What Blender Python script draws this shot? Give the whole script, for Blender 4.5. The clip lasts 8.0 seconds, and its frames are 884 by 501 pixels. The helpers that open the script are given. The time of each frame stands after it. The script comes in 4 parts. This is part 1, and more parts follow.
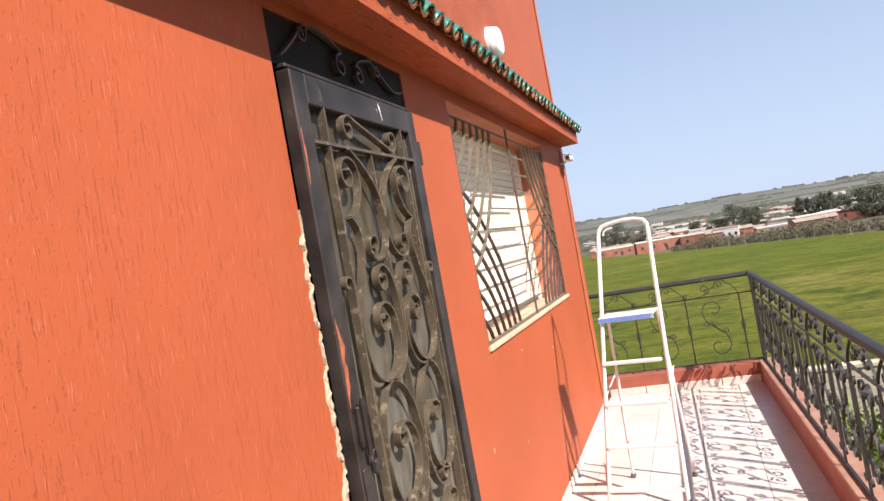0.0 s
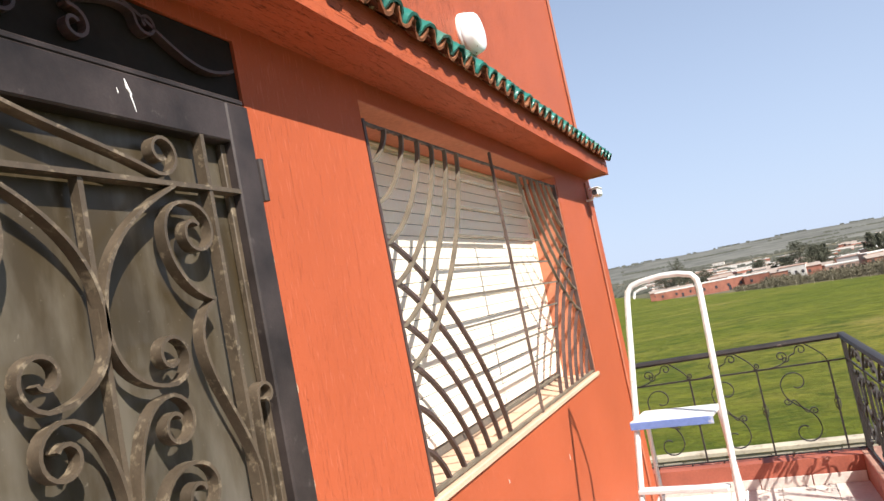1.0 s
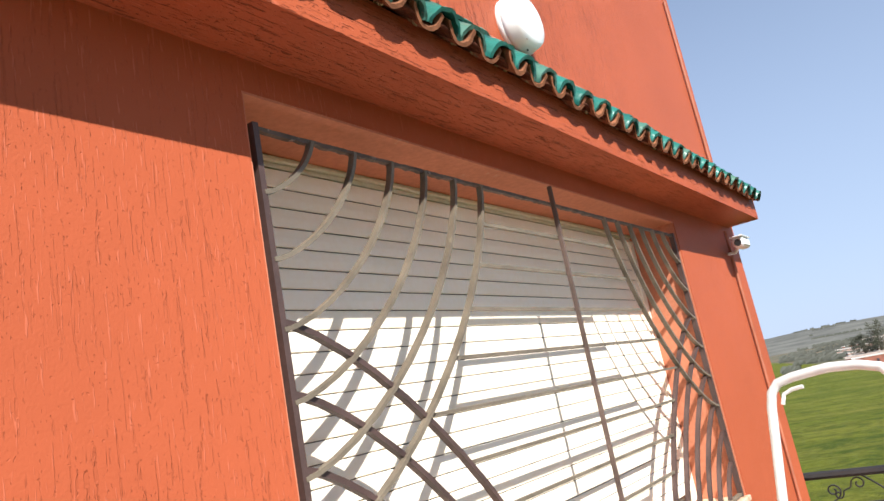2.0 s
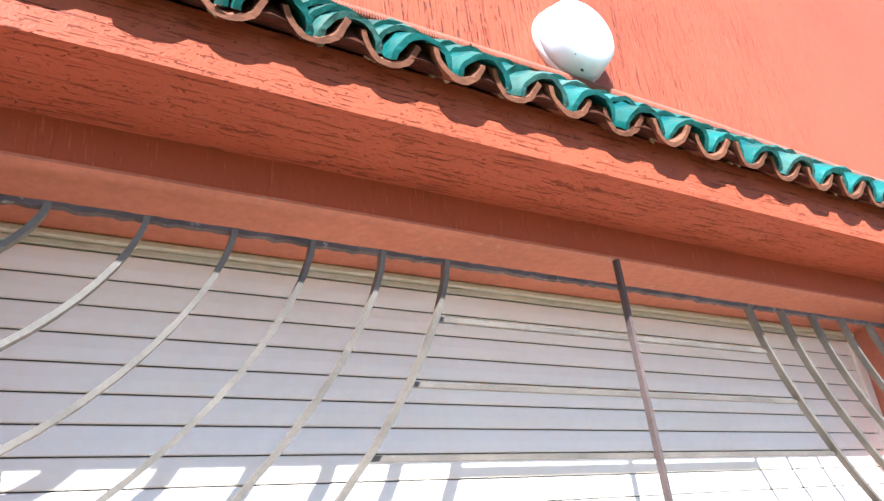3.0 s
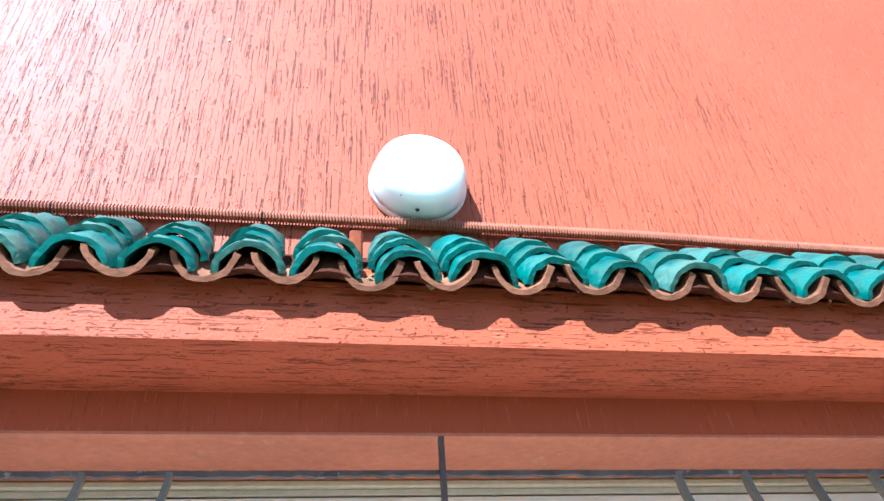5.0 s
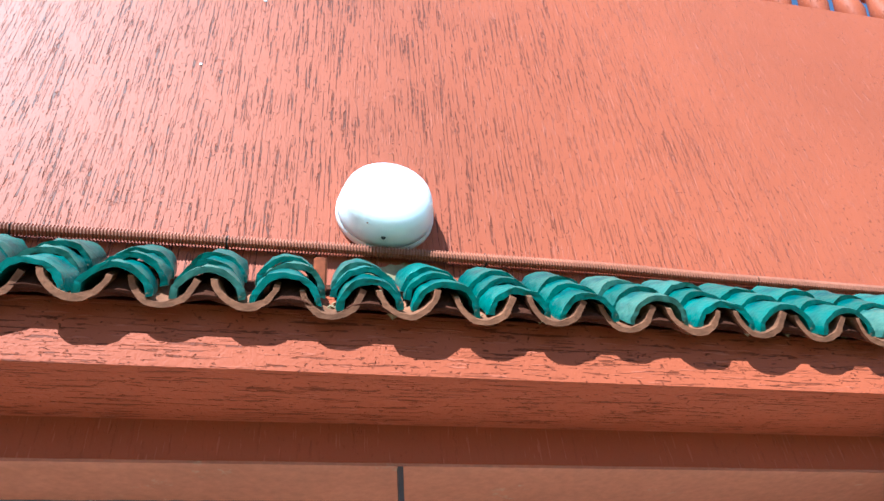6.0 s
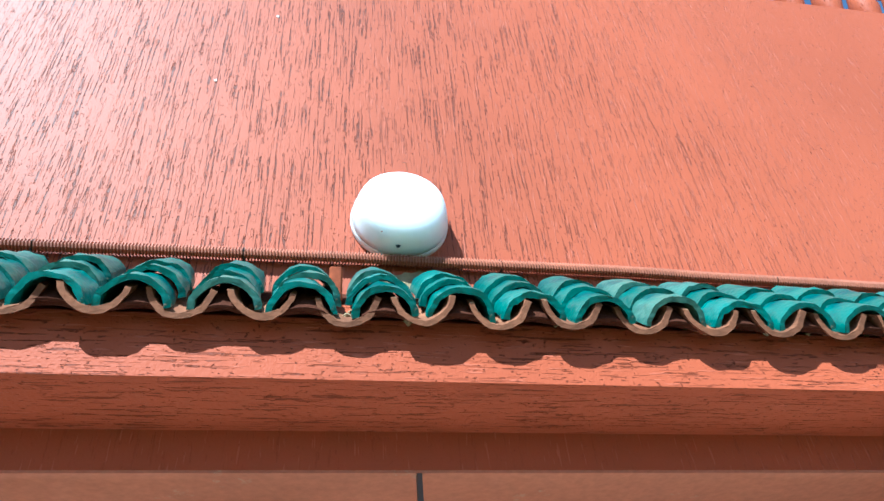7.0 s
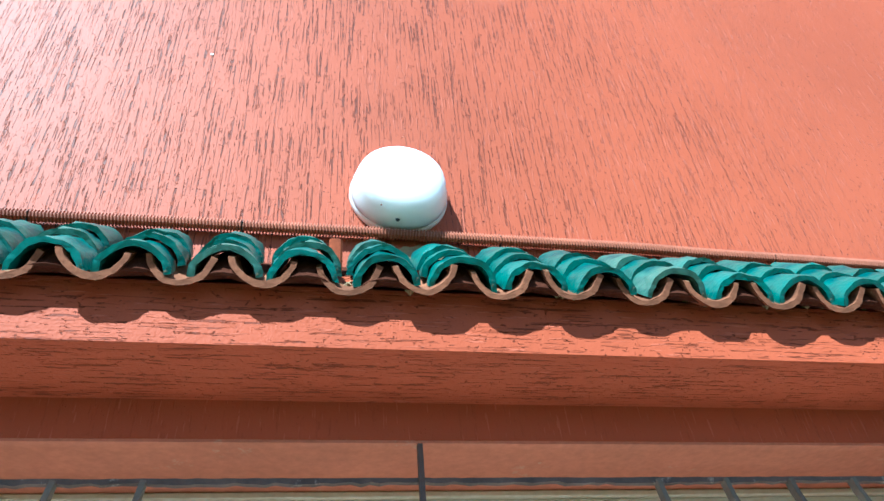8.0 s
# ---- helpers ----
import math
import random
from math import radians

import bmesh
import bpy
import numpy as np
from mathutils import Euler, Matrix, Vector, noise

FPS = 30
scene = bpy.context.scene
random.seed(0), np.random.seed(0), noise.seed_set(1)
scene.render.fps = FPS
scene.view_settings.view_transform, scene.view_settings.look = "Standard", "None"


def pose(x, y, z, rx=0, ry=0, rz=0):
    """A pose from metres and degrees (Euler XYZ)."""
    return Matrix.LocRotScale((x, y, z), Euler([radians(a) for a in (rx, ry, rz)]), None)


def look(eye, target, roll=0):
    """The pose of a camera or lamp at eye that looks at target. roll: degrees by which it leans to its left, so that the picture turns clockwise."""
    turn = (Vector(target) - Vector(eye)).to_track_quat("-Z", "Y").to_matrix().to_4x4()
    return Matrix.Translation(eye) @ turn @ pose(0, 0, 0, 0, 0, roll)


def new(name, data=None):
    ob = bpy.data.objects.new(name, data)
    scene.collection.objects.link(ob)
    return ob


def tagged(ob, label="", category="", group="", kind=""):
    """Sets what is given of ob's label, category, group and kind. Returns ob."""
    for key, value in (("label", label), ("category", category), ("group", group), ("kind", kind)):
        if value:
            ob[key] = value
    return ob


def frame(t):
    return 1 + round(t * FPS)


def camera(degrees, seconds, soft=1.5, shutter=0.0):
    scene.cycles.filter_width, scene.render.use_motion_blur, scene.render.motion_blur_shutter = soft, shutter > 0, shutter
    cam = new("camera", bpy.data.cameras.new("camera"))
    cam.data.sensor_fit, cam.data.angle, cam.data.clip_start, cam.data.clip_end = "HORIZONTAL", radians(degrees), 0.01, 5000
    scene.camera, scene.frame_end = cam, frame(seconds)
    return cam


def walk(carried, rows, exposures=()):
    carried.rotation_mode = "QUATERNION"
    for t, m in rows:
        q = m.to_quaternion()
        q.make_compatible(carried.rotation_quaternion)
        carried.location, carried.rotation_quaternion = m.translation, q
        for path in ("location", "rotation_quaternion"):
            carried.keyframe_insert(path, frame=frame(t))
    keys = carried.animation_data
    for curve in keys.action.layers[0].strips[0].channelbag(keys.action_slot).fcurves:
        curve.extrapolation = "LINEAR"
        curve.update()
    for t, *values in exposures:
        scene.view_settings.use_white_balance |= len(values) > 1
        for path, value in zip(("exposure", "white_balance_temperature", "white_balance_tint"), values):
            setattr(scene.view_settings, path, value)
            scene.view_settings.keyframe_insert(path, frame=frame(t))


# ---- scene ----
cam = camera(62.9, 8.0)
PATH = [
    (0, (1.032, -1.423, 1.585), (0.388, 0.47, 1.603), -10.2),
    (0.2, (0.994, -1.109, 1.571), (0.375, 0.792, 1.624), -8.8),
    (0.5, (0.996, -0.671, 1.606), (0.517, 1.271, 1.629), -8.7),
    (0.7, (0.992, -0.337, 1.589), (0.462, 1.589, 1.676), -9.9),
    (0.9, (1.004, -0.067, 1.632), (0.283, 1.792, 1.777), -10.8),
    (1, (1.015, 0.06, 1.644), (0.255, 1.902, 1.814), -11.4),
    (1.2, (1.009, 0.319, 1.66), (0.183, 2.123, 1.914), -9.3),
    (1.5, (0.992, 0.693, 1.668), (0.172, 2.488, 1.992), -9.4),
    (1.7, (0.983, 0.895, 1.674), (0.043, 2.624, 2.029), -10.2),
    (2.8, (1.009, 2.036, 1.754), (-0.395, 3.255, 2.49), -8.5),
    (3, (1.027, 2.232, 1.755), (-0.497, 3.228, 2.583), -6.4),
    (3.2, (1.056, 2.368, 1.77), (-0.536, 3.192, 2.658), -6.4),
    (3.5, (1.089, 2.536, 1.802), (-0.567, 3.171, 2.726), -4.0),
    (3.7, (1.066, 2.678, 1.82), (-0.493, 3.358, 2.873), -5.4),
    (4, (1.114, 2.865, 1.816), (-0.51, 3.272, 2.91), -2.4),
    (4.2, (1.142, 2.981, 1.827), (-0.495, 3.262, 2.942), -0.3),
    (4.5, (1.179, 3.088, 1.845), (-0.416, 3.366, 3.019), -3.1),
    (5.8, (1.189, 3.157, 1.859), (-0.34, 3.542, 3.089), -4.7),
    (6, (1.196, 3.162, 1.858), (-0.313, 3.55, 3.112), -5.0),
    (6.5, (1.203, 3.169, 1.854), (-0.301, 3.524, 3.124), -5.4),
    (7, (1.194, 3.171, 1.846), (-0.303, 3.505, 3.13), -5.2),
    (7.5, (1.179, 3.16, 1.83), (-0.317, 3.514, 3.11), -5.0),
    (8, (1.163, 3.155, 1.822), (-0.344, 3.516, 3.086), -5.5),
]
walk(cam, [(t, look(e, g, r)) for t, e, g, r in PATH],
     exposures=[(0.0, 0.97, 6350, 10), (0.5, 1.03, 6350, 10), (1.7, 0.93, 6250, 9), (2.8, 1.5, 5300, 10), (3.2, 2.02, 4950, 12), (3.5, 2.28, 4850, 13),
                (4.5, 2.05, 4600, 8), (5.8, 1.29, 4620, -5), (8.0, 1.25, 4620, -6)])

# ---- light: a high afternoon sun over the terrace, clear hazy sky ----
SUN = Vector((0.50, -0.32, 0.59)).normalized()
sun = new("sun", bpy.data.lights.new("sun", "SUN"))
sun.data.energy, sun.data.angle, sun.data.color = 5.0, radians(0.5), (1.0, 0.94, 0.85)
sun.matrix_world = look(SUN * 20, (0, 0, 0))
world = bpy.data.worlds.new("sky")
scene.world = world
world.use_nodes = True
wn = world.node_tree
sky = wn.nodes.new("ShaderNodeTexSky")
sky.sky_type, sky.sun_disc = "NISHITA", False
sky.sun_elevation, sky.sun_rotation = math.asin(SUN.z), math.atan2(SUN.x, SUN.y)
sky.air_density, sky.dust_density, sky.ozone_density = 1.0, 0.4, 3.0
# pale haze that thickens towards the horizon
wc = wn.nodes.new("ShaderNodeTexCoord")
wsep = wn.nodes.new("ShaderNodeSeparateXYZ")
wmap = wn.nodes.new("ShaderNodeMapRange")
wmix = wn.nodes.new("ShaderNodeMix")
wmix.data_type = "RGBA"
wmix.inputs[7].default_value = (6.1, 7.15, 9.3, 1)
wmap.inputs[1].default_value, wmap.inputs[2].default_value = 0.0, 0.75
wmap.inputs[3].default_value, wmap.inputs[4].default_value = 0.88, 0.08
wn.links.new(wc.outputs["Generated"], wsep.inputs[0])
wn.links.new(wsep.outputs[2], wmap.inputs[0])
wn.links.new(wmap.outputs[0], wmix.inputs[0])
wn.links.new(sky.outputs[0], wmix.inputs[6])
wn.links.new(wmix.outputs[2], wn.nodes["Background"].inputs[0])
wn.nodes["Background"].inputs[1].default_value = 0.056


# ---- materials ----
def base_mat(name, rough, metal=0.0, spec=0.5):
    m = bpy.data.materials.new(name)
    m.use_nodes = True
    b = m.node_tree.nodes["Principled BSDF"]
    b.inputs["Roughness"].default_value = rough
    b.inputs["Metallic"].default_value = metal
    b.inputs["Specular IOR Level"].default_value = spec
    return m, m.node_tree, b


def coords(nt, stretch, space="Object"):
    tc = nt.nodes.new("ShaderNodeTexCoord")
    mp = nt.nodes.new("ShaderNodeMapping")
    mp.inputs["Scale"].default_value = stretch
    nt.links.new(tc.outputs[space], mp.inputs[0])
    return mp.outputs[0]


def noise_tex(nt, vec, scale, detail=4.0, rough=0.55, warp=0.0):
    n = nt.nodes.new("ShaderNodeTexNoise")
    n.inputs["Scale"].default_value = scale
    n.inputs["Detail"].default_value = detail
    n.inputs["Roughness"].default_value = rough
    n.inputs["Distortion"].default_value = warp
    nt.links.new(vec, n.inputs["Vector"])
    return n.outputs["Fac"]


def ramp(nt, fac, stops):
    r = nt.nodes.new("ShaderNodeValToRGB")
    els = r.color_ramp.elements
    while len(els) < len(stops):
        els.new(0.5)
    for e, (p, c) in zip(els, stops):
        e.position = p
        e.color = (*c, 1) if len(c) == 3 else c
    nt.links.new(fac, r.inputs[0])
    return r.outputs[0]


def mix(nt, fac, a, b, mode="MIX"):
    m = nt.nodes.new("ShaderNodeMix")
    m.data_type, m.blend_type = "RGBA", mode
    for sock, v in ((m.inputs[0], fac), (m.inputs[6], a), (m.inputs[7], b)):
        if isinstance(v, (int, float)):
            sock.default_value = v
        elif isinstance(v, tuple):
            sock.default_value = (*v, 1)
        else:
            nt.links.new(v, sock)
    return m.outputs[2]


def bump(nt, b, height, strength, dist):
    n = nt.nodes.new("ShaderNodeBump")
    n.inputs["Strength"].default_value, n.inputs["Distance"].default_value = strength, dist
    nt.links.new(height, n.inputs["Height"])
    nt.links.new(n.outputs[0], b.inputs["Normal"])


def grey(v):
    return (v, v, v)


def surface(name, colour, rough=0.7, metal=0.0, var=0.25, scale=3.0, fine=60.0, relief=0.3, depth=0.002, dirt=None,
            dirt_at=0.6, random_var=0.0, spec=0.5):
    """A worn surface: colour varied at two scales, optional stains, fine relief."""
    m, nt, b = base_mat(name, rough, metal, spec)
    v = coords(nt, (1, 1, 1))
    big, small = noise_tex(nt, v, scale), noise_tex(nt, v, fine)
    lo, hi = tuple(c * (1 - var) for c in colour), tuple(min(1, c * (1 + var)) for c in colour)
    col = ramp(nt, big, [(0.3, lo), (0.7, hi)])
    col = mix(nt, 0.35, col, ramp(nt, small, [(0.3, grey(0.35)), (0.7, grey(0.65))]), "OVERLAY")
    if dirt:
        mask = ramp(nt, noise_tex(nt, v, scale * 2.3, 8.0, 0.7), [(dirt_at, grey(0)), (dirt_at + 0.08, grey(1))])
        col = mix(nt, mask, col, dirt)
    if random_var:
        oi = nt.nodes.new("ShaderNodeObjectInfo")
        r = ramp(nt, oi.outputs["Random"], [(0, grey(0.5 - random_var)), (1, grey(0.5 + random_var))])
        col = mix(nt, 0.8, col, r, "OVERLAY")
    nt.links.new(col, b.inputs["Base Color"])
    bump(nt, b, small, relief, depth)
    return m


def scratched_render(name, colour, grain, groove_shade=0.9, depth=0.002, pits=0.2, spec=0.12, sparse=0.37, fade=None):
    """Painted render with long dragged grooves, broken in places, and small pits; grain lays them along one axis.
    fade: the stretch along y over which the grooves thin out into smooth paint with pits and pale scratches."""
    m, nt, b = base_mat(name, 0.55, 0.0, spec)
    v = coords(nt, (1, 1, 1))
    patch = noise_tex(nt, v, 4.0, 4.0, 0.6)
    fine = noise_tex(nt, v, 190.0, 3.0)
    line = ramp(nt, noise_tex(nt, coords(nt, grain), 1.0, 2.0, 0.55, 0.6), [(sparse, grey(0)), (sparse + 0.022, grey(1))])
    dash = tuple(g * (0.8 if g > 40 else 6.0) for g in grain)
    breaks = ramp(nt, noise_tex(nt, coords(nt, dash), 1.0, 3.0, 0.6), [(0.50, grey(0)), (0.56, grey(1))])
    line = mix(nt, breaks, line, grey(1))
    smooth = ramp(nt, patch, [(0.50, grey(0.0)), (0.66, grey(0.85))])
    if fade:
        sep = nt.nodes.new("ShaderNodeSeparateXYZ")
        nt.links.new(v, sep.inputs[0])
        along = nt.nodes.new("ShaderNodeMapRange")
        along.inputs[1].default_value, along.inputs[2].default_value = fade
        nt.links.new(sep.outputs[1], along.inputs[0])
        worn_far = mix(nt, 0.45, along.outputs[0], ramp(nt, noise_tex(nt, v, 2.2, 4.0, 0.6), [(0.35, grey(0)), (0.65, grey(1))]), "OVERLAY")
        smooth = mix(nt, 1.0, smooth, worn_far, "LIGHTEN")
    line = mix(nt, smooth, line, grey(1))
    short = tuple(g * (1.3 if g > 40 else 9.0) for g in grain)
    nick = ramp(nt, noise_tex(nt, coords(nt, short), 1.0, 2.0, 0.5), [(0.29, grey(0)), (0.33, grey(1))])
    dot = ramp(nt, noise_tex(nt, v, 120.0, 2.0, 0.5), [(0.27, grey(0)), (0.31, grey(1))])
    cut = mix(nt, 1.0, mix(nt, 1.0, line, nick, "MULTIPLY"), dot, "MULTIPLY")
    ridge = ramp(nt, noise_tex(nt, coords(nt, tuple(g * (1.1 if g > 40 else 2.0) for g in grain)), 1.0, 2.0, 0.5), [(0.63, grey(0)), (0.67, grey(1))])
    lo, hi = tuple(c * 0.90 for c in colour), tuple(min(1, c * 1.08) for c in colour)
    col = ramp(nt, noise_tex(nt, v, 1.1, 5.0), [(0.3, lo), (0.7, hi)])
    pale = tuple(min(1, c * 1.4 + 0.05) for c in colour)
    col = mix(nt, ramp(nt, noise_tex(nt, v, 55.0, 6.0, 0.8), [(0.66, grey(0)), (0.74, grey(0.5))]), col, pale)
    col = mix(nt, mix(nt, 0.35, grey(0), ridge), col, pale)
    # Grooves and pits go darker: the shade inside them is put into the colour.
    col = mix(nt, cut, tuple(c * groove_shade for c in colour), col)
    nt.links.new(col, b.inputs["Base Color"])
    h = mix(nt, pits, cut, mix(nt, 0.5, fine, noise_tex(nt, v, 30.0, 4.0)))
    h = mix(nt, 0.18, h, ridge, "ADD")
    bump(nt, b, h, 1.0, depth)
    return m


ORANGE = (0.388, 0.089, 0.037)
M_wall = scratched_render("render_vertical_grooves", ORANGE, (150, 150, 8), 0.9, 0.0022, 0.55, 0.12, 0.37)
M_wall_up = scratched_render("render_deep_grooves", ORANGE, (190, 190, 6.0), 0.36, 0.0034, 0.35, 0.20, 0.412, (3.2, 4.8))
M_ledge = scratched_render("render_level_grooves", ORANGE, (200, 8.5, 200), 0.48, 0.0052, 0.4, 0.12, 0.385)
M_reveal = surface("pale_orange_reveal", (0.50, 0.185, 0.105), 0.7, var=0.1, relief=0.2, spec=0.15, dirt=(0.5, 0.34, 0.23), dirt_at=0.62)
M_cream = surface("cream_sill", (0.56, 0.38, 0.26), 0.7, var=0.15, fine=90, dirt=(0.45, 0.2, 0.1), dirt_at=0.62)
M_plaster = surface("bare_plaster", (0.42, 0.32, 0.22), 0.9, var=0.25, scale=14, fine=120, relief=0.8, depth=0.006,
                    dirt=(0.4, 0.2, 0.12), dirt_at=0.6)
M_slat = surface("shutter_slat", (0.93, 0.835, 0.69), 0.45, var=0.03, relief=0.05, dirt=(0.45, 0.43, 0.38), dirt_at=0.7,
                 random_var=0.06)
M_gap = surface("slat_joint", (0.12, 0.10, 0.08), 0.8, relief=0.0)
M_boxcream = surface("shutter_box", (0.62, 0.57, 0.44), 0.5, var=0.06, relief=0.05)
M_bar_dark = surface("grille_dark_iron", (0.072, 0.042, 0.036), 0.5, 0.1, var=0.3, scale=9, fine=150, relief=0.4, depth=0.001,
                     dirt=(0.16, 0.12, 0.09), dirt_at=0.66)
M_bar = surface("grille_iron", (0.145, 0.116, 0.082), 0.6, 0.0, var=0.3, scale=9, fine=150, relief=0.4, depth=0.001,
                dirt=(0.24, 0.19, 0.13), dirt_at=0.62)
M_bar_mid = surface("grille_red_iron", (0.115, 0.080, 0.066), 0.6, var=0.4, scale=9, fine=150, relief=0.4, depth=0.001, spec=0.25)
M_toprust = surface("smeared_iron", (0.10, 0.070, 0.055), 0.7, var=0.5, scale=14, fine=150, dirt=(0.36, 0.30, 0.25), dirt_at=0.60)
M_frame = surface("door_steel", (0.033, 0.025, 0.023), 0.5, 0.1, spec=0.35, var=0.6, scale=7, fine=200, relief=0.25, depth=0.001,
                  dirt=(0.085, 0.07, 0.062), dirt_at=0.62)
M_rust = surface("primer_red", (0.35, 0.09, 0.04), 0.6, var=0.3, scale=30)
M_white_chip = surface("white_chip", (0.8, 0.8, 0.78), 0.7, var=0.1)
M_scroll = surface("door_scroll", (0.098, 0.072, 0.048), 0.48, 0.2, var=0.3, scale=12, fine=150, relief=0.3, depth=0.001,
                   dirt=(0.23, 0.18, 0.12), dirt_at=0.55)


def dusty_sheet():
    """Thin olive sheet steel, buckled and dusted with grey; a sheen on the lower part is in the colour."""
    m, nt, b = base_mat("door_sheet", 0.36, 0.25, 0.5)
    v = coords(nt, (1, 1, 1))
    tall = coords(nt, (1, 5, 1.6))
    col = ramp(nt, noise_tex(nt, v, 2.5, 4.0), [(0.3, (0.048, 0.034, 0.017)), (0.7, (0.074, 0.053, 0.028))])
    dust = ramp(nt, noise_tex(nt, tall, 1.7, 5.0, 0.6), [(0.46, grey(0)), (0.66, grey(0.85))])
    col = mix(nt, dust, col, (0.135, 0.112, 0.080))
    # Lower half greyed: dust together with a sheen put into the colour.
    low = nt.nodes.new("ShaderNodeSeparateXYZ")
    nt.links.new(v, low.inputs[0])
    dust_and_sheen = nt.nodes.new("ShaderNodeMapRange")
    dust_and_sheen.inputs[1].default_value, dust_and_sheen.inputs[2].default_value = 1.75, 0.9
    dust_and_sheen.inputs[3].default_value, dust_and_sheen.inputs[4].default_value = 0.0, 0.7
    nt.links.new(low.outputs[2], dust_and_sheen.inputs[0])
    col = mix(nt, mix(nt, dust_and_sheen.outputs[0], grey(0), ramp(nt, noise_tex(nt, tall, 3.1, 4.0), [(0.35, grey(0.2)), (0.6, grey(1))])), col, (0.25, 0.235, 0.21))
    speck = ramp(nt, noise_tex(nt, v, 70, 4.0, 0.7), [(0.66, grey(0)), (0.72, grey(0.7))])
    col = mix(nt, speck, col, (0.20, 0.17, 0.13))
    nt.links.new(col, b.inputs["Base Color"])
    nt.links.new(ramp(nt, noise_tex(nt, tall, 2.6, 4.0), [(0.3, grey(0.28)), (0.7, grey(0.55))]), b.inputs["Roughness"])
    bump(nt, b, noise_tex(nt, coords(nt, (1, 2.2, 1)), 3.0, 2.0), 0.8, 0.02)
    return m


M_sheet = dusty_sheet()
M_dark = surface("dark_interior", (0.02, 0.017, 0.014), 0.9, relief=0.0)
M_glass = surface("transom_glass", (0.018, 0.013, 0.009), 0.6, var=0.3, relief=0.0, spec=0.1)
M_rail = surface("rail_iron", (0.022, 0.018, 0.017), 0.55, 0.0, var=0.4, scale=8, fine=150, relief=0.3, depth=0.001,
                 dirt=(0.12, 0.09, 0.07), dirt_at=0.62)
M_curb = surface("curb_paint", (0.31, 0.085, 0.05), 0.65, var=0.2, scale=4, fine=80, relief=0.4, depth=0.003, dirt=(0.5, 0.3, 0.22),
                 dirt_at=0.62)
M_curbtop = surface("curb_dusty_top", (0.30, 0.155, 0.11), 0.8, var=0.25, scale=5, fine=90, relief=0.5, depth=0.003, dirt=(0.42, 0.28, 0.21), dirt_at=0.6)
M_floor = surface("floor_tile", (0.58, 0.51, 0.46), 0.28, var=0.06, scale=6, fine=25, relief=0.05, dirt=(0.52, 0.42, 0.36),
                  dirt_at=0.62, random_var=0.05)
M_grout = surface("grout", (0.35, 0.28, 0.22), 0.9)
M_alu = surface("ladder_paint", (0.72, 0.71, 0.69), 0.42, 0.2, var=0.08, scale=20, dirt=(0.45, 0.36, 0.28), dirt_at=0.64)
M_alu_foot = surface("ladder_foot", (0.12, 0.12, 0.12), 0.7)
M_blue = surface("ladder_blue", (0.16, 0.25, 0.55), 0.5, var=0.1, dirt=(0.7, 0.7, 0.7), dirt_at=0.6)
M_clay = surface("clay", (0.21, 0.082, 0.038), 0.85, spec=0.2, var=0.35, scale=15, fine=120, relief=0.6, depth=0.004, dirt=(0.30, 0.22, 0.12),
                 dirt_at=0.64, random_var=0.1)
M_stub = surface("stub_clay", (0.20, 0.045, 0.014), 0.8, spec=0.15, var=0.3, scale=30)
M_crumb = surface("mortar_crumb", (0.30, 0.22, 0.11), 0.95, var=0.3, scale=30, fine=200)
M_lamp = surface("opal_plastic", (0.9, 0.89, 0.87), 0.35, var=0.03, relief=0.02)
lp = M_lamp.node_tree.nodes["Principled BSDF"]
lp.inputs["Subsurface Weight"].default_value, lp.inputs["Subsurface Scale"].default_value = 1.0, 0.06
lp.inputs["Subsurface Radius"].default_value = (1, 0.95, 0.9)
M_lampbase = surface("lamp_base", (0.8, 0.8, 0.78), 0.5, var=0.05, relief=0.02)
M_black = surface("black_plastic", (0.02, 0.02, 0.02), 0.4, relief=0.0)
M_conduit = surface("painted_conduit", (0.36, 0.12, 0.062), 0.55, var=0.2, scale=6, dirt=(0.07, 0.06, 0.05), dirt_at=0.68)
M_camwhite = surface("camera_white", (0.8, 0.8, 0.8), 0.35, var=0.02, relief=0.0)


def glazed_tile():
    m, nt, b = base_mat("green_glaze", 0.36)
    v = coords(nt, (1, 1, 1))
    oi = nt.nodes.new("ShaderNodeObjectInfo")
    col = ramp(nt, oi.outputs["Random"], [(0, (0.014, 0.105, 0.080)), (0.5, (0.018, 0.145, 0.112)), (0.78, (0.026, 0.175, 0.145)), (0.84, (0.055, 0.16, 0.12)), (1, (0.085, 0.17, 0.122))])
    blot = noise_tex(nt, v, 22, 5.0, 0.6)
    col = mix(nt, ramp(nt, blot, [(0.46, grey(0)), (0.66, grey(0.75))]), col, (0.006, 0.060, 0.062))
    chip = ramp(nt, noise_tex(nt, v, 34, 6.0, 0.7), [(0.66, grey(0)), (0.70, grey(1))])
    col = mix(nt, chip, col, (0.34, 0.24, 0.15))
    nt.links.new(col, b.inputs["Base Color"])
    bump(nt, b, noise_tex(nt, v, 36, 3.0, 0.5), 0.7, 0.007)
    return m


M_glaze = glazed_tile()


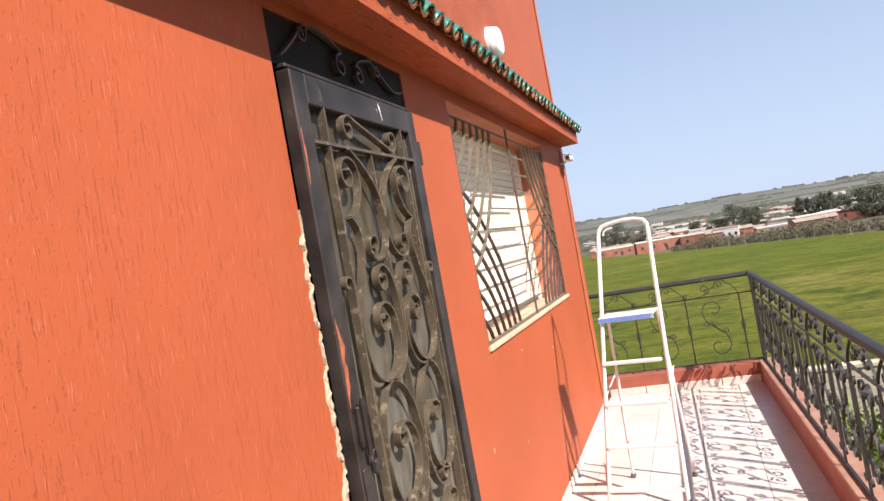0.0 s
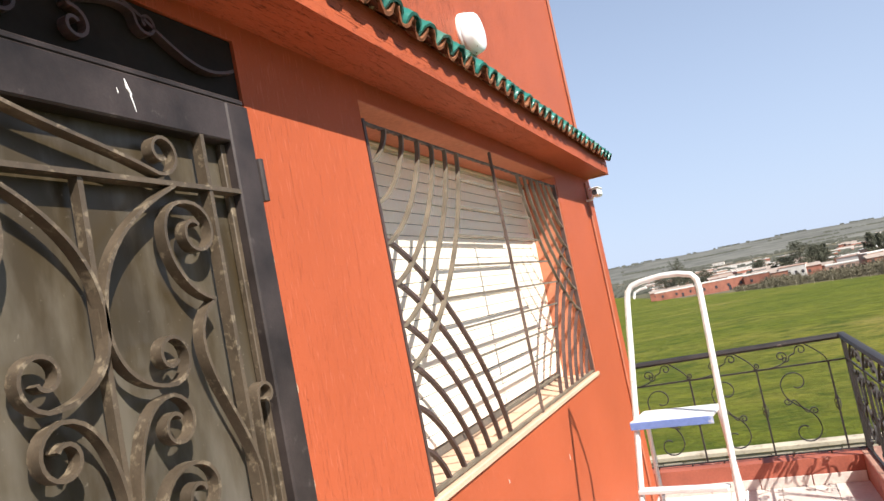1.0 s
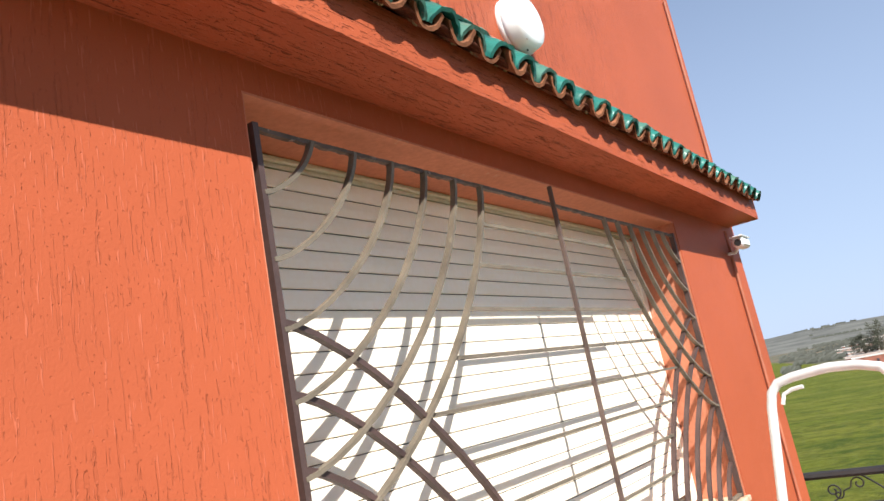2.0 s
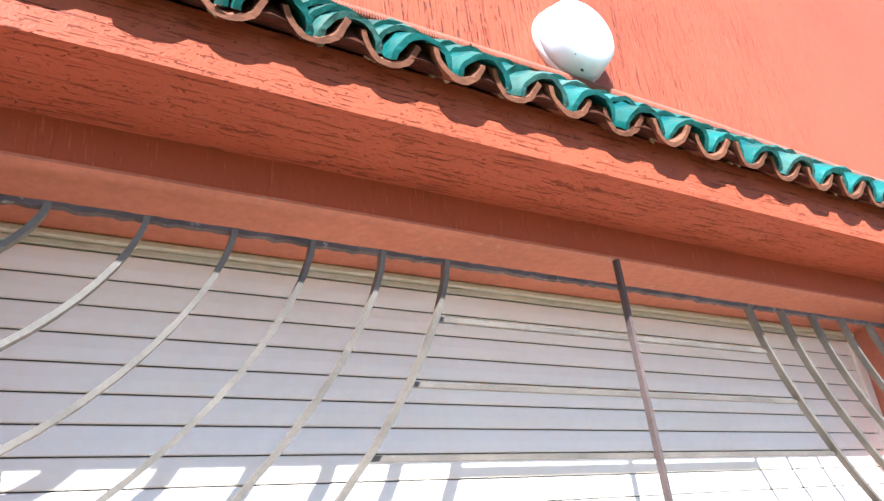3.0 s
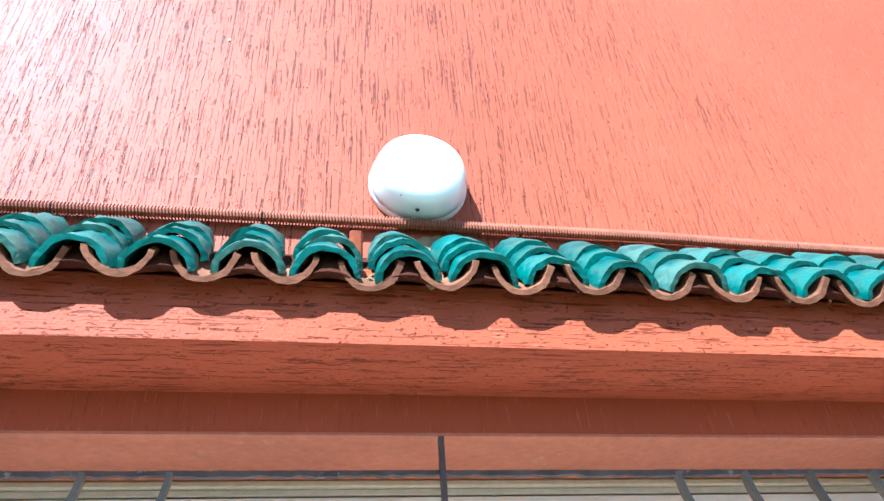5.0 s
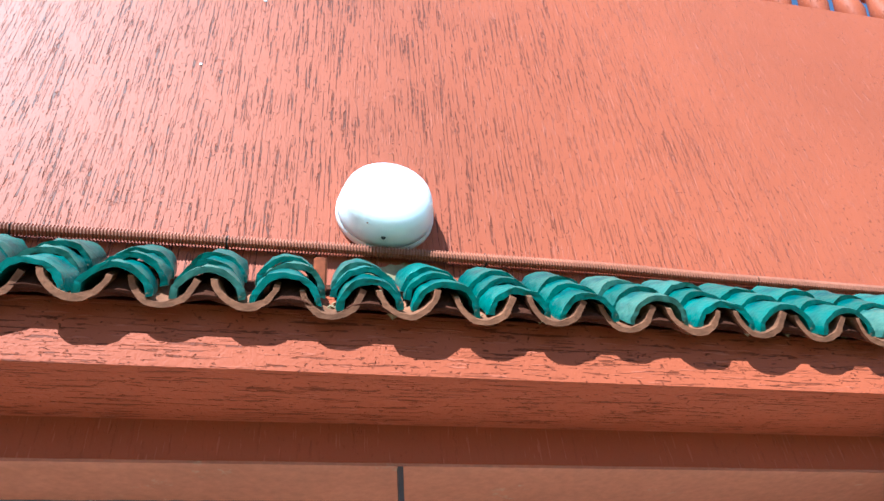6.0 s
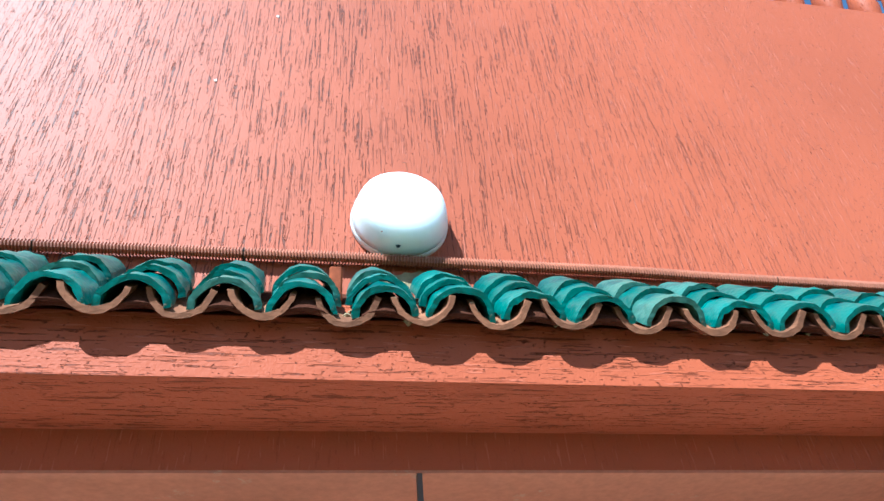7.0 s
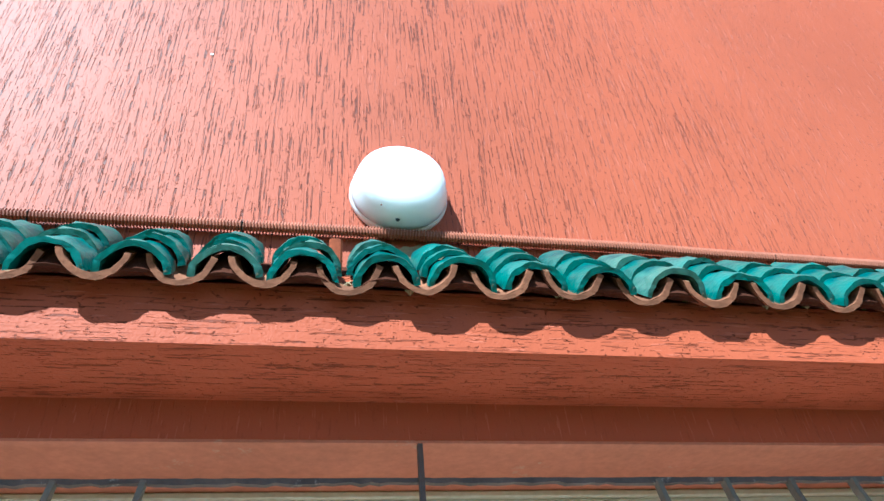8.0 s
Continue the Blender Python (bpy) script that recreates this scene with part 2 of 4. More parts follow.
def field_mat():
    m, nt, b = base_mat("field", 0.95, 0, 0.1)
    v = coords(nt, (1, 1, 1))
    rows = coords(nt, (0.035, 0.055, 1))
    col = ramp(nt, noise_tex(nt, rows, 1.0, 7.0, 0.62), [(0.30, (0.078, 0.096, 0.010)), (0.45, (0.122, 0.132, 0.014)), (0.6, (0.175, 0.160, 0.026)), (0.72, (0.25, 0.195, 0.065))])
    clump = ramp(nt, noise_tex(nt, coords(nt, (0.30, 0.36, 1)), 1.0, 10.0, 0.8, 0.9), [(0.40, grey(0)), (0.56, grey(0.8))])
    col = mix(nt, clump, (0.050, 0.070, 0.008), col)
    col = mix(nt, 0.75, col, ramp(nt, noise_tex(nt, v, 1.6, 12.0, 0.9), [(0.36, grey(0.2)), (0.64, grey(0.8))]), "OVERLAY")
    sep = nt.nodes.new("ShaderNodeSeparateXYZ")
    tc = nt.nodes.new("ShaderNodeTexCoord")
    nt.links.new(tc.outputs["Object"], sep.inputs[0])
    far = ramp(nt, noise_tex(nt, coords(nt, (0.0015, 0.012, 1)), 1.0, 3.0),
               [(0.3, (0.085, 0.085, 0.05)), (0.45, (0.15, 0.12, 0.085)), (0.6, (0.08, 0.085, 0.05)), (0.75, (0.18, 0.15, 0.11))])
    gate = nt.nodes.new("ShaderNodeMapRange")
    gate.inputs[1].default_value, gate.inputs[2].default_value = 222, 236
    slant = nt.nodes.new("ShaderNodeMath")
    slant.operation = "MULTIPLY_ADD"
    slant.inputs[1].default_value = 3.4
    nt.links.new(sep.outputs[0], slant.inputs[0])
    nt.links.new(sep.outputs[1], slant.inputs[2])
    nt.links.new(slant.outputs[0], gate.inputs[0])
    col = mix(nt, gate.outputs[0], col, far)
    nt.links.new(col, b.inputs["Base Color"])
    bump(nt, b, noise_tex(nt, v, 3.0, 8.0, 0.7), 0.8, 0.25)
    return m


M_field = field_mat()
# Tree leaves muted and browned, with some distance haze in the colour.
M_leaf = surface("tree_leaf", (0.066, 0.068, 0.04), 0.7, var=0.4, scale=2.0, fine=20, relief=0.0)
M_leaf2 = surface("shrub_leaf", (0.13, 0.17, 0.03), 0.6, var=0.4, scale=3.0, fine=20, relief=0.0)
M_reed = surface("dry_reed", (0.115, 0.098, 0.06), 0.9, var=0.4, scale=0.3, fine=4, relief=0.0)
M_bark = surface("bark", (0.09, 0.065, 0.045), 0.9, var=0.3)
M_brickred = surface("village_red", (0.30, 0.115, 0.075), 0.85, var=0.2, scale=0.5)
M_pinkwall = surface("village_pink", (0.40, 0.26, 0.2), 0.85, var=0.15, scale=0.5)
M_whitewall = surface("village_white", (0.62, 0.58, 0.53), 0.85, var=0.1, scale=0.5)
M_roofgrey = surface("village_roof", (0.3, 0.24, 0.2), 0.85, var=0.2, scale=0.5)
M_pane = surface("dark_pane", (0.05, 0.045, 0.05), 0.3, relief=0.0)
M_block = surface("boundary_block", (0.42, 0.36, 0.27), 0.9, var=0.25, scale=1.2, fine=20, dirt=(0.25, 0.2, 0.14), dirt_at=0.58)
# Hedge grey includes the haze of distance, painted into the colour.
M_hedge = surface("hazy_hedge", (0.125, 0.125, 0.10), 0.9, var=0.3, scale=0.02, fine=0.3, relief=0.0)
# Mortar in the dark red of shaded ledge paint: the shade is in the colour.
M_mortar_shade = surface("tile_bed_shade", (0.070, 0.024, 0.013), 0.95, spec=0.05, var=0.3, scale=9, fine=90, relief=0.8, depth=0.006)
# Hill colour greyed to carry distance haze.
M_hill = surface("hazy_far_hill", (0.105, 0.102, 0.084), 0.95, var=0.45, scale=0.012, fine=0.06, relief=0.0)


# ---- mesh helpers ----
class Geo:
    """Collects vertices and faces for one mesh."""

    def __init__(self):
        self.v, self.f = [], []

    def box(self, x0, x1, y0, y1, z0, z1):
        n = len(self.v)
        self.v += [(x, y, z) for x in (x0, x1) for y in (y0, y1) for z in (z0, z1)]
        self.f += [tuple(n + i for i in q) for q in
                   ((0, 1, 3, 2), (4, 6, 7, 5), (0, 4, 5, 1), (2, 3, 7, 6), (0, 2, 6, 4), (1, 5, 7, 3))]
        return self

    def soft_box(self, x0, x1, y0, y1, z0, z1, c=0.004):
        """A box with chamfered edges."""
        n = len(self.v)
        for sx, x in ((-1, x0), (1, x1)):
            for sy, y in ((-1, y0), (1, y1)):
                for sz, z in ((-1, z0), (1, z1)):
                    self.v += [(x, y - sy * c, z - sz * c), (x - sx * c, y, z - sz * c), (x - sx * c, y - sy * c, z)]
        idx = lambda sx, sy, sz, k: n + 3 * (sx * 4 + sy * 2 + sz) + k
        for s in (0, 1):
            o = 1 if s else -1
            for k, quad in ((0, [idx(s, a, b_, 0) for a, b_ in ((0, 0), (1, 0), (1, 1), (0, 1))]),
                            (1, [idx(a, s, b_, 1) for a, b_ in ((0, 0), (0, 1), (1, 1), (1, 0))]),
                            (2, [idx(a, b_, s, 2) for a, b_ in ((0, 0), (1, 0), (1, 1), (0, 1))])):
                self.f.append(tuple(quad if s else quad[::-1]))
        for a in (0, 1):
            for b_ in (0, 1):
                self.f.append((idx(0, a, b_, 1), idx(1, a, b_, 1), idx(1, a, b_, 2), idx(0, a, b_, 2)))
                self.f.append((idx(a, 0, b_, 0), idx(a, 1, b_, 0), idx(a, 1, b_, 2), idx(a, 0, b_, 2)))
                self.f.append((idx(a, b_, 0, 0), idx(a, b_, 1, 0), idx(a, b_, 1, 1), idx(a, b_, 0, 1)))
        for a in (0, 1):
            for b_ in (0, 1):
                for c_ in (0, 1):
                    self.f.append((idx(a, b_, c_, 0), idx(a, b_, c_, 1), idx(a, b_, c_, 2)))
        return self

    def rings(self, rings, close=True, caps=True):
        """Skin a list of equal rings."""
        n, k = len(self.v), len(rings[0])
        for r in rings:
            self.v += [tuple(p) for p in r]
        for i in range(len(rings) - 1):
            for j in range(k if close else k - 1):
                a, b_ = n + i * k + j, n + i * k + (j + 1) % k
                self.f.append((a, b_, b_ + k, a + k))
        if caps:
            self.f.append(tuple(n + j for j in range(k))[::-1])
            self.f.append(tuple(n + (len(rings) - 1) * k + j for j in range(k)))
        return self

    def pipe(self, pts, r, sides=8):
        """A round pipe along points; r a number or one number a point."""
        pts = [Vector(p) for p in pts]
        out = []
        up = None
        for i, p in enumerate(pts):
            t = (pts[min(i + 1, len(pts) - 1)] - pts[max(i - 1, 0)]).normalized()
            if up is None:
                up = Vector((0, 0, 1)) if abs(t.z) < 0.9 else Vector((1, 0, 0))
            side = t.cross(up).normalized()
            up = side.cross(t).normalized()
            rr = r[i] if isinstance(r, (list, tuple)) else r
            out.append([p + (side * math.cos(a) + up * math.sin(a)) * rr for a in
                        (2 * math.pi * j / sides for j in range(sides))])
        return self.rings(out)

    def flat_bar(self, pts, x, wide, thick):
        """A flat iron strip that runs through points (y, z) of the plane at x, standing wide out of it."""
        out = []
        for i, (y, z) in enumerate(pts):
            y0, z0 = pts[max(i - 1, 0)]
            y1, z1 = pts[min(i + 1, len(pts) - 1)]
            d = math.hypot(y1 - y0, z1 - z0) or 1
            ny, nz = -(z1 - z0) / d * thick / 2, (y1 - y0) / d * thick / 2
            out.append([(x - wide / 2, y - ny, z - nz), (x + wide / 2, y - ny, z - nz),
                        (x + wide / 2, y + ny, z + nz), (x - wide / 2, y + ny, z + nz)])
        return self.rings(out)

    def lathe(self, profile, sides=24, axis="z", at=(0, 0, 0)):
        """Turn (radius, height) pairs round an axis through at."""
        out = []
        for r, h in profile:
            ring = []
            for j in range(sides):
                a = 2 * math.pi * j / sides
                c, s = r * math.cos(a), r * math.sin(a)
                p = (c, s, h) if axis == "z" else (h, c, s) if axis == "x" else (s, h, c)
                ring.append(tuple(p[i] + at[i] for i in range(3)))
            out.append(ring)
        return self.rings(out)

    def mesh(self, name, material, smooth=False):
        me = bpy.data.meshes.new(name)
        me.from_pydata(self.v, [], self.f)
        bm = bmesh.new()
        bm.from_mesh(me)
        bmesh.ops.recalc_face_normals(bm, faces=bm.faces)
        bm.to_mesh(me)
        bm.free()
        me.materials.append(material)
        if smooth:
            me.shade_smooth()
            me.set_sharp_from_angle(angle=radians(40))
        return me


def part(name, geo, material, parent=None, label="", smooth=False):
    """One mesh object, under its thing if there is one."""
    ob = new(name, geo.mesh(name, material, smooth) if isinstance(geo, Geo) else geo)
    ob.parent = parent
    return tagged(ob, label)


def thing(name, label, category, at=(0, 0, 0), group="", kind=""):
    ob = new(name)
    ob.location = at
    ob.empty_display_size = 0.1
    return tagged(ob, label, category, group, kind)


def structure(name, geo, material, label, category, smooth=False):
    return tagged(part(name, geo, material, None, "", smooth), label, category, "", "structure")


FLOOR = -0.127
GROUND = -3.6


def gz(x, y):
    """Height of the land: a field that falls away to a plain."""
    return GROUND - 0.028 * min(max(y - 20, 0), 330)


Y0, Y1 = -3.2, 5.80          # ends of the house front
TOP = 4.155                  # top of the front wall
DOOR = (0.412, 1.475, 2.39)    # opening: two sides and head
WIN = (2.075, 4.63, 1.07, 2.365)

# ---- setting ----
ground = Geo()
N = 90
for i in range(N + 1):
    for j in range(N + 1):
        gx = (i / N * 2 - 1)
        gy = (j / N * 2 - 1)
        x, y = 3000 * gx * abs(gx), 3000 * gy * abs(gy)
        r = math.hypot(x, y)
        ground.v.append((x, y, gz(x, y) + (0.3 * noise.noise(Vector((x * 0.02, y * 0.02, 0))) if 20 < r < 400 else 0)))
for i in range(N):
    for j in range(N):
        a = i * (N + 1) + j
        ground.f.append((a, a + N + 1, a + N + 2, a + 1))
structure("ground", ground, M_field, "green crop field reaching to the horizon", "field", True)

w = Geo()
T = -0.30
UP = 2.45
w.box(T, 0, Y0, DOOR[0], GROUND, UP)
w.box(T, 0, DOOR[0], DOOR[1], DOOR[2], UP)
w.box(T, 0, DOOR[0], DOOR[1], GROUND, FLOOR)
w.box(T, 0, DOOR[1], WIN[0], GROUND, UP)
w.box(T, 0, WIN[0], WIN[1], GROUND, WIN[2])
w.box(T, 0, WIN[0], WIN[1], WIN[3], UP)
w.box(T, 0, WIN[1], Y1, GROUND, UP)
structure("wall_front", w, M_wall, "orange painted house wall in scratched render", "wall")
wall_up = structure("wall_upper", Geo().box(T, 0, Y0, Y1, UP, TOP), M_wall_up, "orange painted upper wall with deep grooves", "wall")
structure("wall_side", Geo().box(-7, T, Y1 - 0.25, Y1, GROUND, TOP), M_wall, "orange rendered end wall of the house", "wall")
# Unseen shell of the house, added to keep light out behind the shutter.
structure("wall_rear", Geo().box(-7.2, -7, Y0, Y1, GROUND, TOP), M_wall, "orange rendered rear wall of the house", "wall")
structure("wall_near_end", Geo().box(-7, T, Y0, Y0 + 0.25, GROUND, TOP), M_wall, "orange rendered near end wall", "wall")
structure("roof", Geo().box(-7, T, Y0 + 0.25, Y1 - 0.25, TOP - 0.5, TOP - 0.3), M_wall, "flat roof slab behind the parapet", "roof")

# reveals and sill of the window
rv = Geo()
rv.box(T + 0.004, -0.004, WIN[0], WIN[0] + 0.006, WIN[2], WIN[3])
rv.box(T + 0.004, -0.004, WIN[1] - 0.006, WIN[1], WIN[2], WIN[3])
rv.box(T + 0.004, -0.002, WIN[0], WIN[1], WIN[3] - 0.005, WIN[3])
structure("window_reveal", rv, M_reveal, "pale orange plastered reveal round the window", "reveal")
structure("window_sill", Geo().soft_box(T, 0.014, WIN[0] - 0.012, WIN[1] + 0.012, WIN[2] + 0.002, WIN[2] + 0.026), M_cream,
          "cream cement window sill with worn paint", "sill")

# ledge over door and window
LZ, LX, LTOP = 2.436, 0.179, 2.552
sec = [(0, LZ), (LX, LZ), (LX, LTOP), (0, 2.735)]
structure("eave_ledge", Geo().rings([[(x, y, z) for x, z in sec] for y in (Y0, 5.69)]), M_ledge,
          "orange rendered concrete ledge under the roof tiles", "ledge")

# ---- green tiles on the ledge ----
PITCH, YT = 0.1298, 3.218
SL = radians(41)
eave = thing("tile_eave", "row of green glazed clay roof tiles along the ledge", "roof tiles", (0, 0, 0))


def half_pipe(r0, r1, length, thick, opening, sides=9, shear=0.0, flat=1.0):
    """A curved clay tile: an arc of shell running up along +y of its own, hollow down."""
    g = Geo()
    rings = []
    for s, r in ((q, r0 + (r1 - r0) * q) for q in (0, 0.1, 0.24, 0.42, 0.62, 1)):
        ring = []
        for rr in (r, r - thick):
            angs = [math.pi / 2 + opening * (k / (sides - 1) - 0.5) for k in range(sides)]
            ring += [(rr * math.cos(a), s * length + shear * rr * math.sin(a), flat * rr * math.sin(a)) for a in (angs if rr == r else angs[::-1])]
        rings.append(ring)
    return g.rings(rings)


def worn(g, amount, seed):
    """Uneven hand-made edges."""
    g.v = [tuple(Vector(p) + amount * noise.noise_vector(Vector(p) * 38 + Vector((seed * 9.7, 0, 0)))
                 + amount * 0.45 * noise.noise_vector(Vector(p) * 110 + Vector((0, seed * 5.1, 0)))) for p in g.v]
    return g


cover_mesh = [worn(half_pipe(0.058 + d, 0.048, 0.125, 0.0110, radians(178), 17, 0.22, 0.90), 0.0050, i).mesh("cover", M_glaze, True)
              for i, d in enumerate((0, 0.002, -0.002, 0.001, -0.001, 0.003))]
pan_mesh = [worn(half_pipe(0.0540, 0.049, 0.30, 0.0095, radians(164), 17, -0.40), 0.0036, 20 + i).mesh("pan", M_clay, True) for i in range(4)]
lean = Matrix.Rotation(SL, 4, "X")
lean_cover = Matrix.Rotation(radians(45), 4, "X")
turn = Matrix.Rotation(radians(90), 4, "Z")
rt = random.Random(5)
k0, k1 = math.ceil((Y0 + 0.1 - YT) / PITCH), math.floor((5.66 - YT) / PITCH)
for k in range(k0, k1 + 1):
    y = YT + k * PITCH
    pan = part("pan_tile", pan_mesh[rt.randrange(4)], None, eave)
    pan.matrix_basis = (Matrix.Translation((0.235 + rt.uniform(-0.006, 0.006), y + rt.uniform(-0.004, 0.004), 2.5735 + rt.uniform(-0.003, 0.003))) @ turn @ lean
                        @ Matrix.Rotation(math.pi, 4, "Y") @ Matrix.Rotation(rt.uniform(-0.06, 0.06), 4, "Y"))
    for c in range(3):
        d = 0.014 + c * 0.070 + rt.uniform(-0.006, 0.006)
        lift = 0.003 + c * 0.0058
        cov = part("cover_tile", cover_mesh[rt.randrange(6)], None, eave)
        cov.matrix_basis = (Matrix.Translation((0.223 - d * math.cos(SL) + lift * math.sin(SL), y + PITCH / 2 + rt.uniform(-0.005, 0.005),
                                                2.522 + d * math.sin(SL + 0.10) + lift * math.cos(SL)))
                            @ turn @ lean_cover @ Matrix.Rotation(rt.uniform(-0.09, 0.09), 4, "Y") @ Matrix.Rotation(rt.uniform(-0.05, 0.05), 4, "Z"))

part("bed", Geo().rings([[(0.002, y, 2.715), (0.165, y, 2.556), (0.160, y, 2.566), (0.002, y, 2.738)] for y in (Y0 + 0.02, 5.68)]), M_mortar_shade, eave,
     "rough cement bed under the tiles, its colour darkened as in shade")
part("clay_stub", Geo().soft_box(0.060, 0.085, 3.192, 3.218, 2.66, 2.745, 0.004), M_stub, eave, "broken clay stub")

# Mortar plugs in the hollows; their dark colour stands for the shade there.
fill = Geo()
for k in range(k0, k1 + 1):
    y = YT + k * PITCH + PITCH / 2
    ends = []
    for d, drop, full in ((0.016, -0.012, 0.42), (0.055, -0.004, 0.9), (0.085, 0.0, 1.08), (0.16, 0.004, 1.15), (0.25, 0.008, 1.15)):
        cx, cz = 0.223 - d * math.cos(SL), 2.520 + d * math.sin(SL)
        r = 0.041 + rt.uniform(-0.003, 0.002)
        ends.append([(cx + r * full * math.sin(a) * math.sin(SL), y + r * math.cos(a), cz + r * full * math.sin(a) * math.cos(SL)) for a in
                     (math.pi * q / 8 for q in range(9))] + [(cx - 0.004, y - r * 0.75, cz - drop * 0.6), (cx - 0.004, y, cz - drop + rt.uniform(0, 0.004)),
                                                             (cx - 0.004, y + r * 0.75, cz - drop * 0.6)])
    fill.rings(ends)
tagged(part("packing", fill, M_mortar_shade, eave, "mortar packed under the tiles, its colour darkened as in shade"), kind="stuff")

# mortar packed between the tiles
mortar = Geo()
for k in range(k0, k1 + 1):
    y = YT + k * PITCH + rt.uniform(-0.02, 0.02)
    for _ in range(14):
        r = rt.uniform(0.003, 0.011)
        d = rt.uniform(0.03, 0.2)
        c = Vector((0.222 - d * math.cos(SL), y + rt.uniform(-0.02, 0.02), 2.519 + d * math.sin(SL)))
        n = len(mortar.v)
        for q in ((1, 0, 0), (-1, 0, 0), (0, 1, 0), (0, -1, 0), (0, 0, 1), (0, 0, -1)):
            mortar.v.append(tuple(c + Vector(q) * r * rt.uniform(0.6, 1.2)))
        mortar.f += [tuple(n + i for i in t) for t in ((0, 2, 4), (2, 1, 4), (1, 3, 4), (3, 0, 4), (2, 0, 5), (1, 2, 5), (3, 1, 5), (0, 3, 5))]
tagged(part("mortar", mortar, M_crumb, eave, "crumbling pale mortar"), kind="stuff")

# ---- ribbed conduit lying behind the tiles ----
pts, rad = [], []
yy = Y0 + 0.05
while yy < 5.62:
    sag = 0.006 * math.sin(yy * 2.3) + 0.004 * noise.noise(Vector((yy * 3, 0, 0)))
    for dr, dy in ((0.0095, 0.0), (0.0134, 0.0016), (0.0134, 0.0032), (0.0095, 0.0048)):
        pts.append((0.018, yy + dy, 2.815 + sag))
        rad.append(dr)
    yy += 0.0064
conduit = thing("ribbed_conduit", "ribbed plastic cable conduit painted over in orange", "conduit", (0, 0, 0))
part("pipe", Geo().pipe(pts, rad, 8), M_conduit, conduit)
for yc in (-1.4, -0.3, 0.8, 1.75, 2.62, 3.02, 3.56, 4.214, 4.9):
    zc = 2.815 + 0.006 * math.sin(yc * 2.3)
    part("clip", Geo().pipe([(0.002, yc, zc - 0.013), (0.020, yc, zc - 0.0135), (0.030, yc, zc), (0.020, yc, zc + 0.0135), (0.002, yc, zc + 0.013)], 0.002, 6), M_black, conduit,
         "dark wire tie")

rf = random.Random(17)
for yf, zf in ((2.888, 3.402), (3.02, 3.72)):
    sz = rf.uniform(0.0025, 0.004)
    part("paint_fleck", Geo().soft_box(0.0005 if zf > 2.6 else 0.1755, 0.002 if zf > 2.6 else 0.177, yf - sz, yf + sz, zf - sz * 1.3, zf + sz, 0.0004), M_white_chip,
         wall_up)

# ---- wall lamp ----
lamp = thing("wall_lamp", "round white plastic bulkhead lamp on the wall", "wall lamp", (0, 3.344, 2.940))
part("base", Geo().lathe([(0.02, 0.0), (0.108, 0.0), (0.1095, 0.003), (0.1095, 0.013), (0.107, 0.017), (0.02, 0.017)], 48, "x"), M_lampbase, lamp,
     "white plastic base ring", True)
part("diffuser", Geo().lathe([(0.05, 0.0165), (0.1065, 0.0168), (0.1075, 0.020), (0.1055, 0.034), (0.1015, 0.042), (0.0985, 0.060), (0.093, 0.074), (0.083, 0.082), (0.05, 0.0865),
                              (0.004, 0.087)], 48, "x"), M_lamp, lamp, "frosted white diffuser", True)
part("screw", Geo().lathe([(0.0045, 0.0), (0.005, 0.003), (0.001, 0.004)], 10, "x", (0.043, -0.010, -0.1015)), M_black, lamp)
part("screw", Geo().lathe([(0.002, 0.0), (0.0022, 0.002), (0.001, 0.003)], 8, "x", (0.066, -0.046, -0.083)), M_conduit, lamp)
for pts in (((0.062, 0.094), (0.066, 0.118)), ((0.014, 0.098), (0.004, 0.128))):
    part("stray_wire", Geo().pipe([(0.074, pts[0][0], pts[0][1]), (0.086, (pts[0][0] + pts[1][0]) / 2, (pts[0][1] + pts[1][1]) / 2), (0.070, pts[1][0], pts[1][1])], 0.0008, 5),
         M_conduit, lamp, "thin stray wire end")

rows_p = []
for i in range(25):
    u = i / 24
    y = 3.268 + 0.20 * u
    hgt = 0.012 + 0.030 * math.sin(u * math.pi) ** 0.6 * (0.8 + 0.5 * noise.noise(Vector((y * 40, 2, 0))))
    th = 0.004 + 0.008 * abs(noise.noise(Vector((y * 55, 7, 0))))
    zb = 2.752 + 0.006 * noise.noise(Vector((y * 30, 5, 0)))
    rows_p.append([(-0.001, y, zb), (th, y, zb + 0.004), (th * 1.2, y, zb + hgt * 0.6), (-0.001, y, zb + hgt + 0.02)])
part("mortar_patch", Geo().rings(rows_p), M_crumb, wall_up, "pale mortar patch under the lamp")

# ---- security camera at the corner ----
cctv = thing("security_camera", "small white security camera under the ledge end", "camera", (0.10, 5.47, 2.29))
part("body", Geo().soft_box(-0.03, 0.03, -0.10, 0.06, -0.025, 0.03, 0.012), M_camwhite, cctv)
part("hood", Geo().soft_box(-0.035, 0.035, -0.12, 0.065, 0.031, 0.037, 0.002), M_camwhite, cctv)
part("lens", Geo().lathe([(0.018, -0.106), (0.02, -0.1005), (0.002, -0.1)], 14, "y"), M_black, cctv)
part("arm", Geo().pipe([(-0.02, 0.02, 0.0), (-0.06, 0.05, -0.03), (-0.10, 0.05, -0.03)], 0.010), M_camwhite, cctv)
cable = thing("wall_cable", "thin painted cable pipe running down the wall", "cable", (0, 0, 0))
part("pipe", Geo().pipe([(0.012, 5.50 + 0.05 * (z / 2.4) + 0.006 * math.sin(z * 5), z) for z in [0.0 + 0.15 * i for i in range(17)]], 0.009), M_conduit,
     cable)
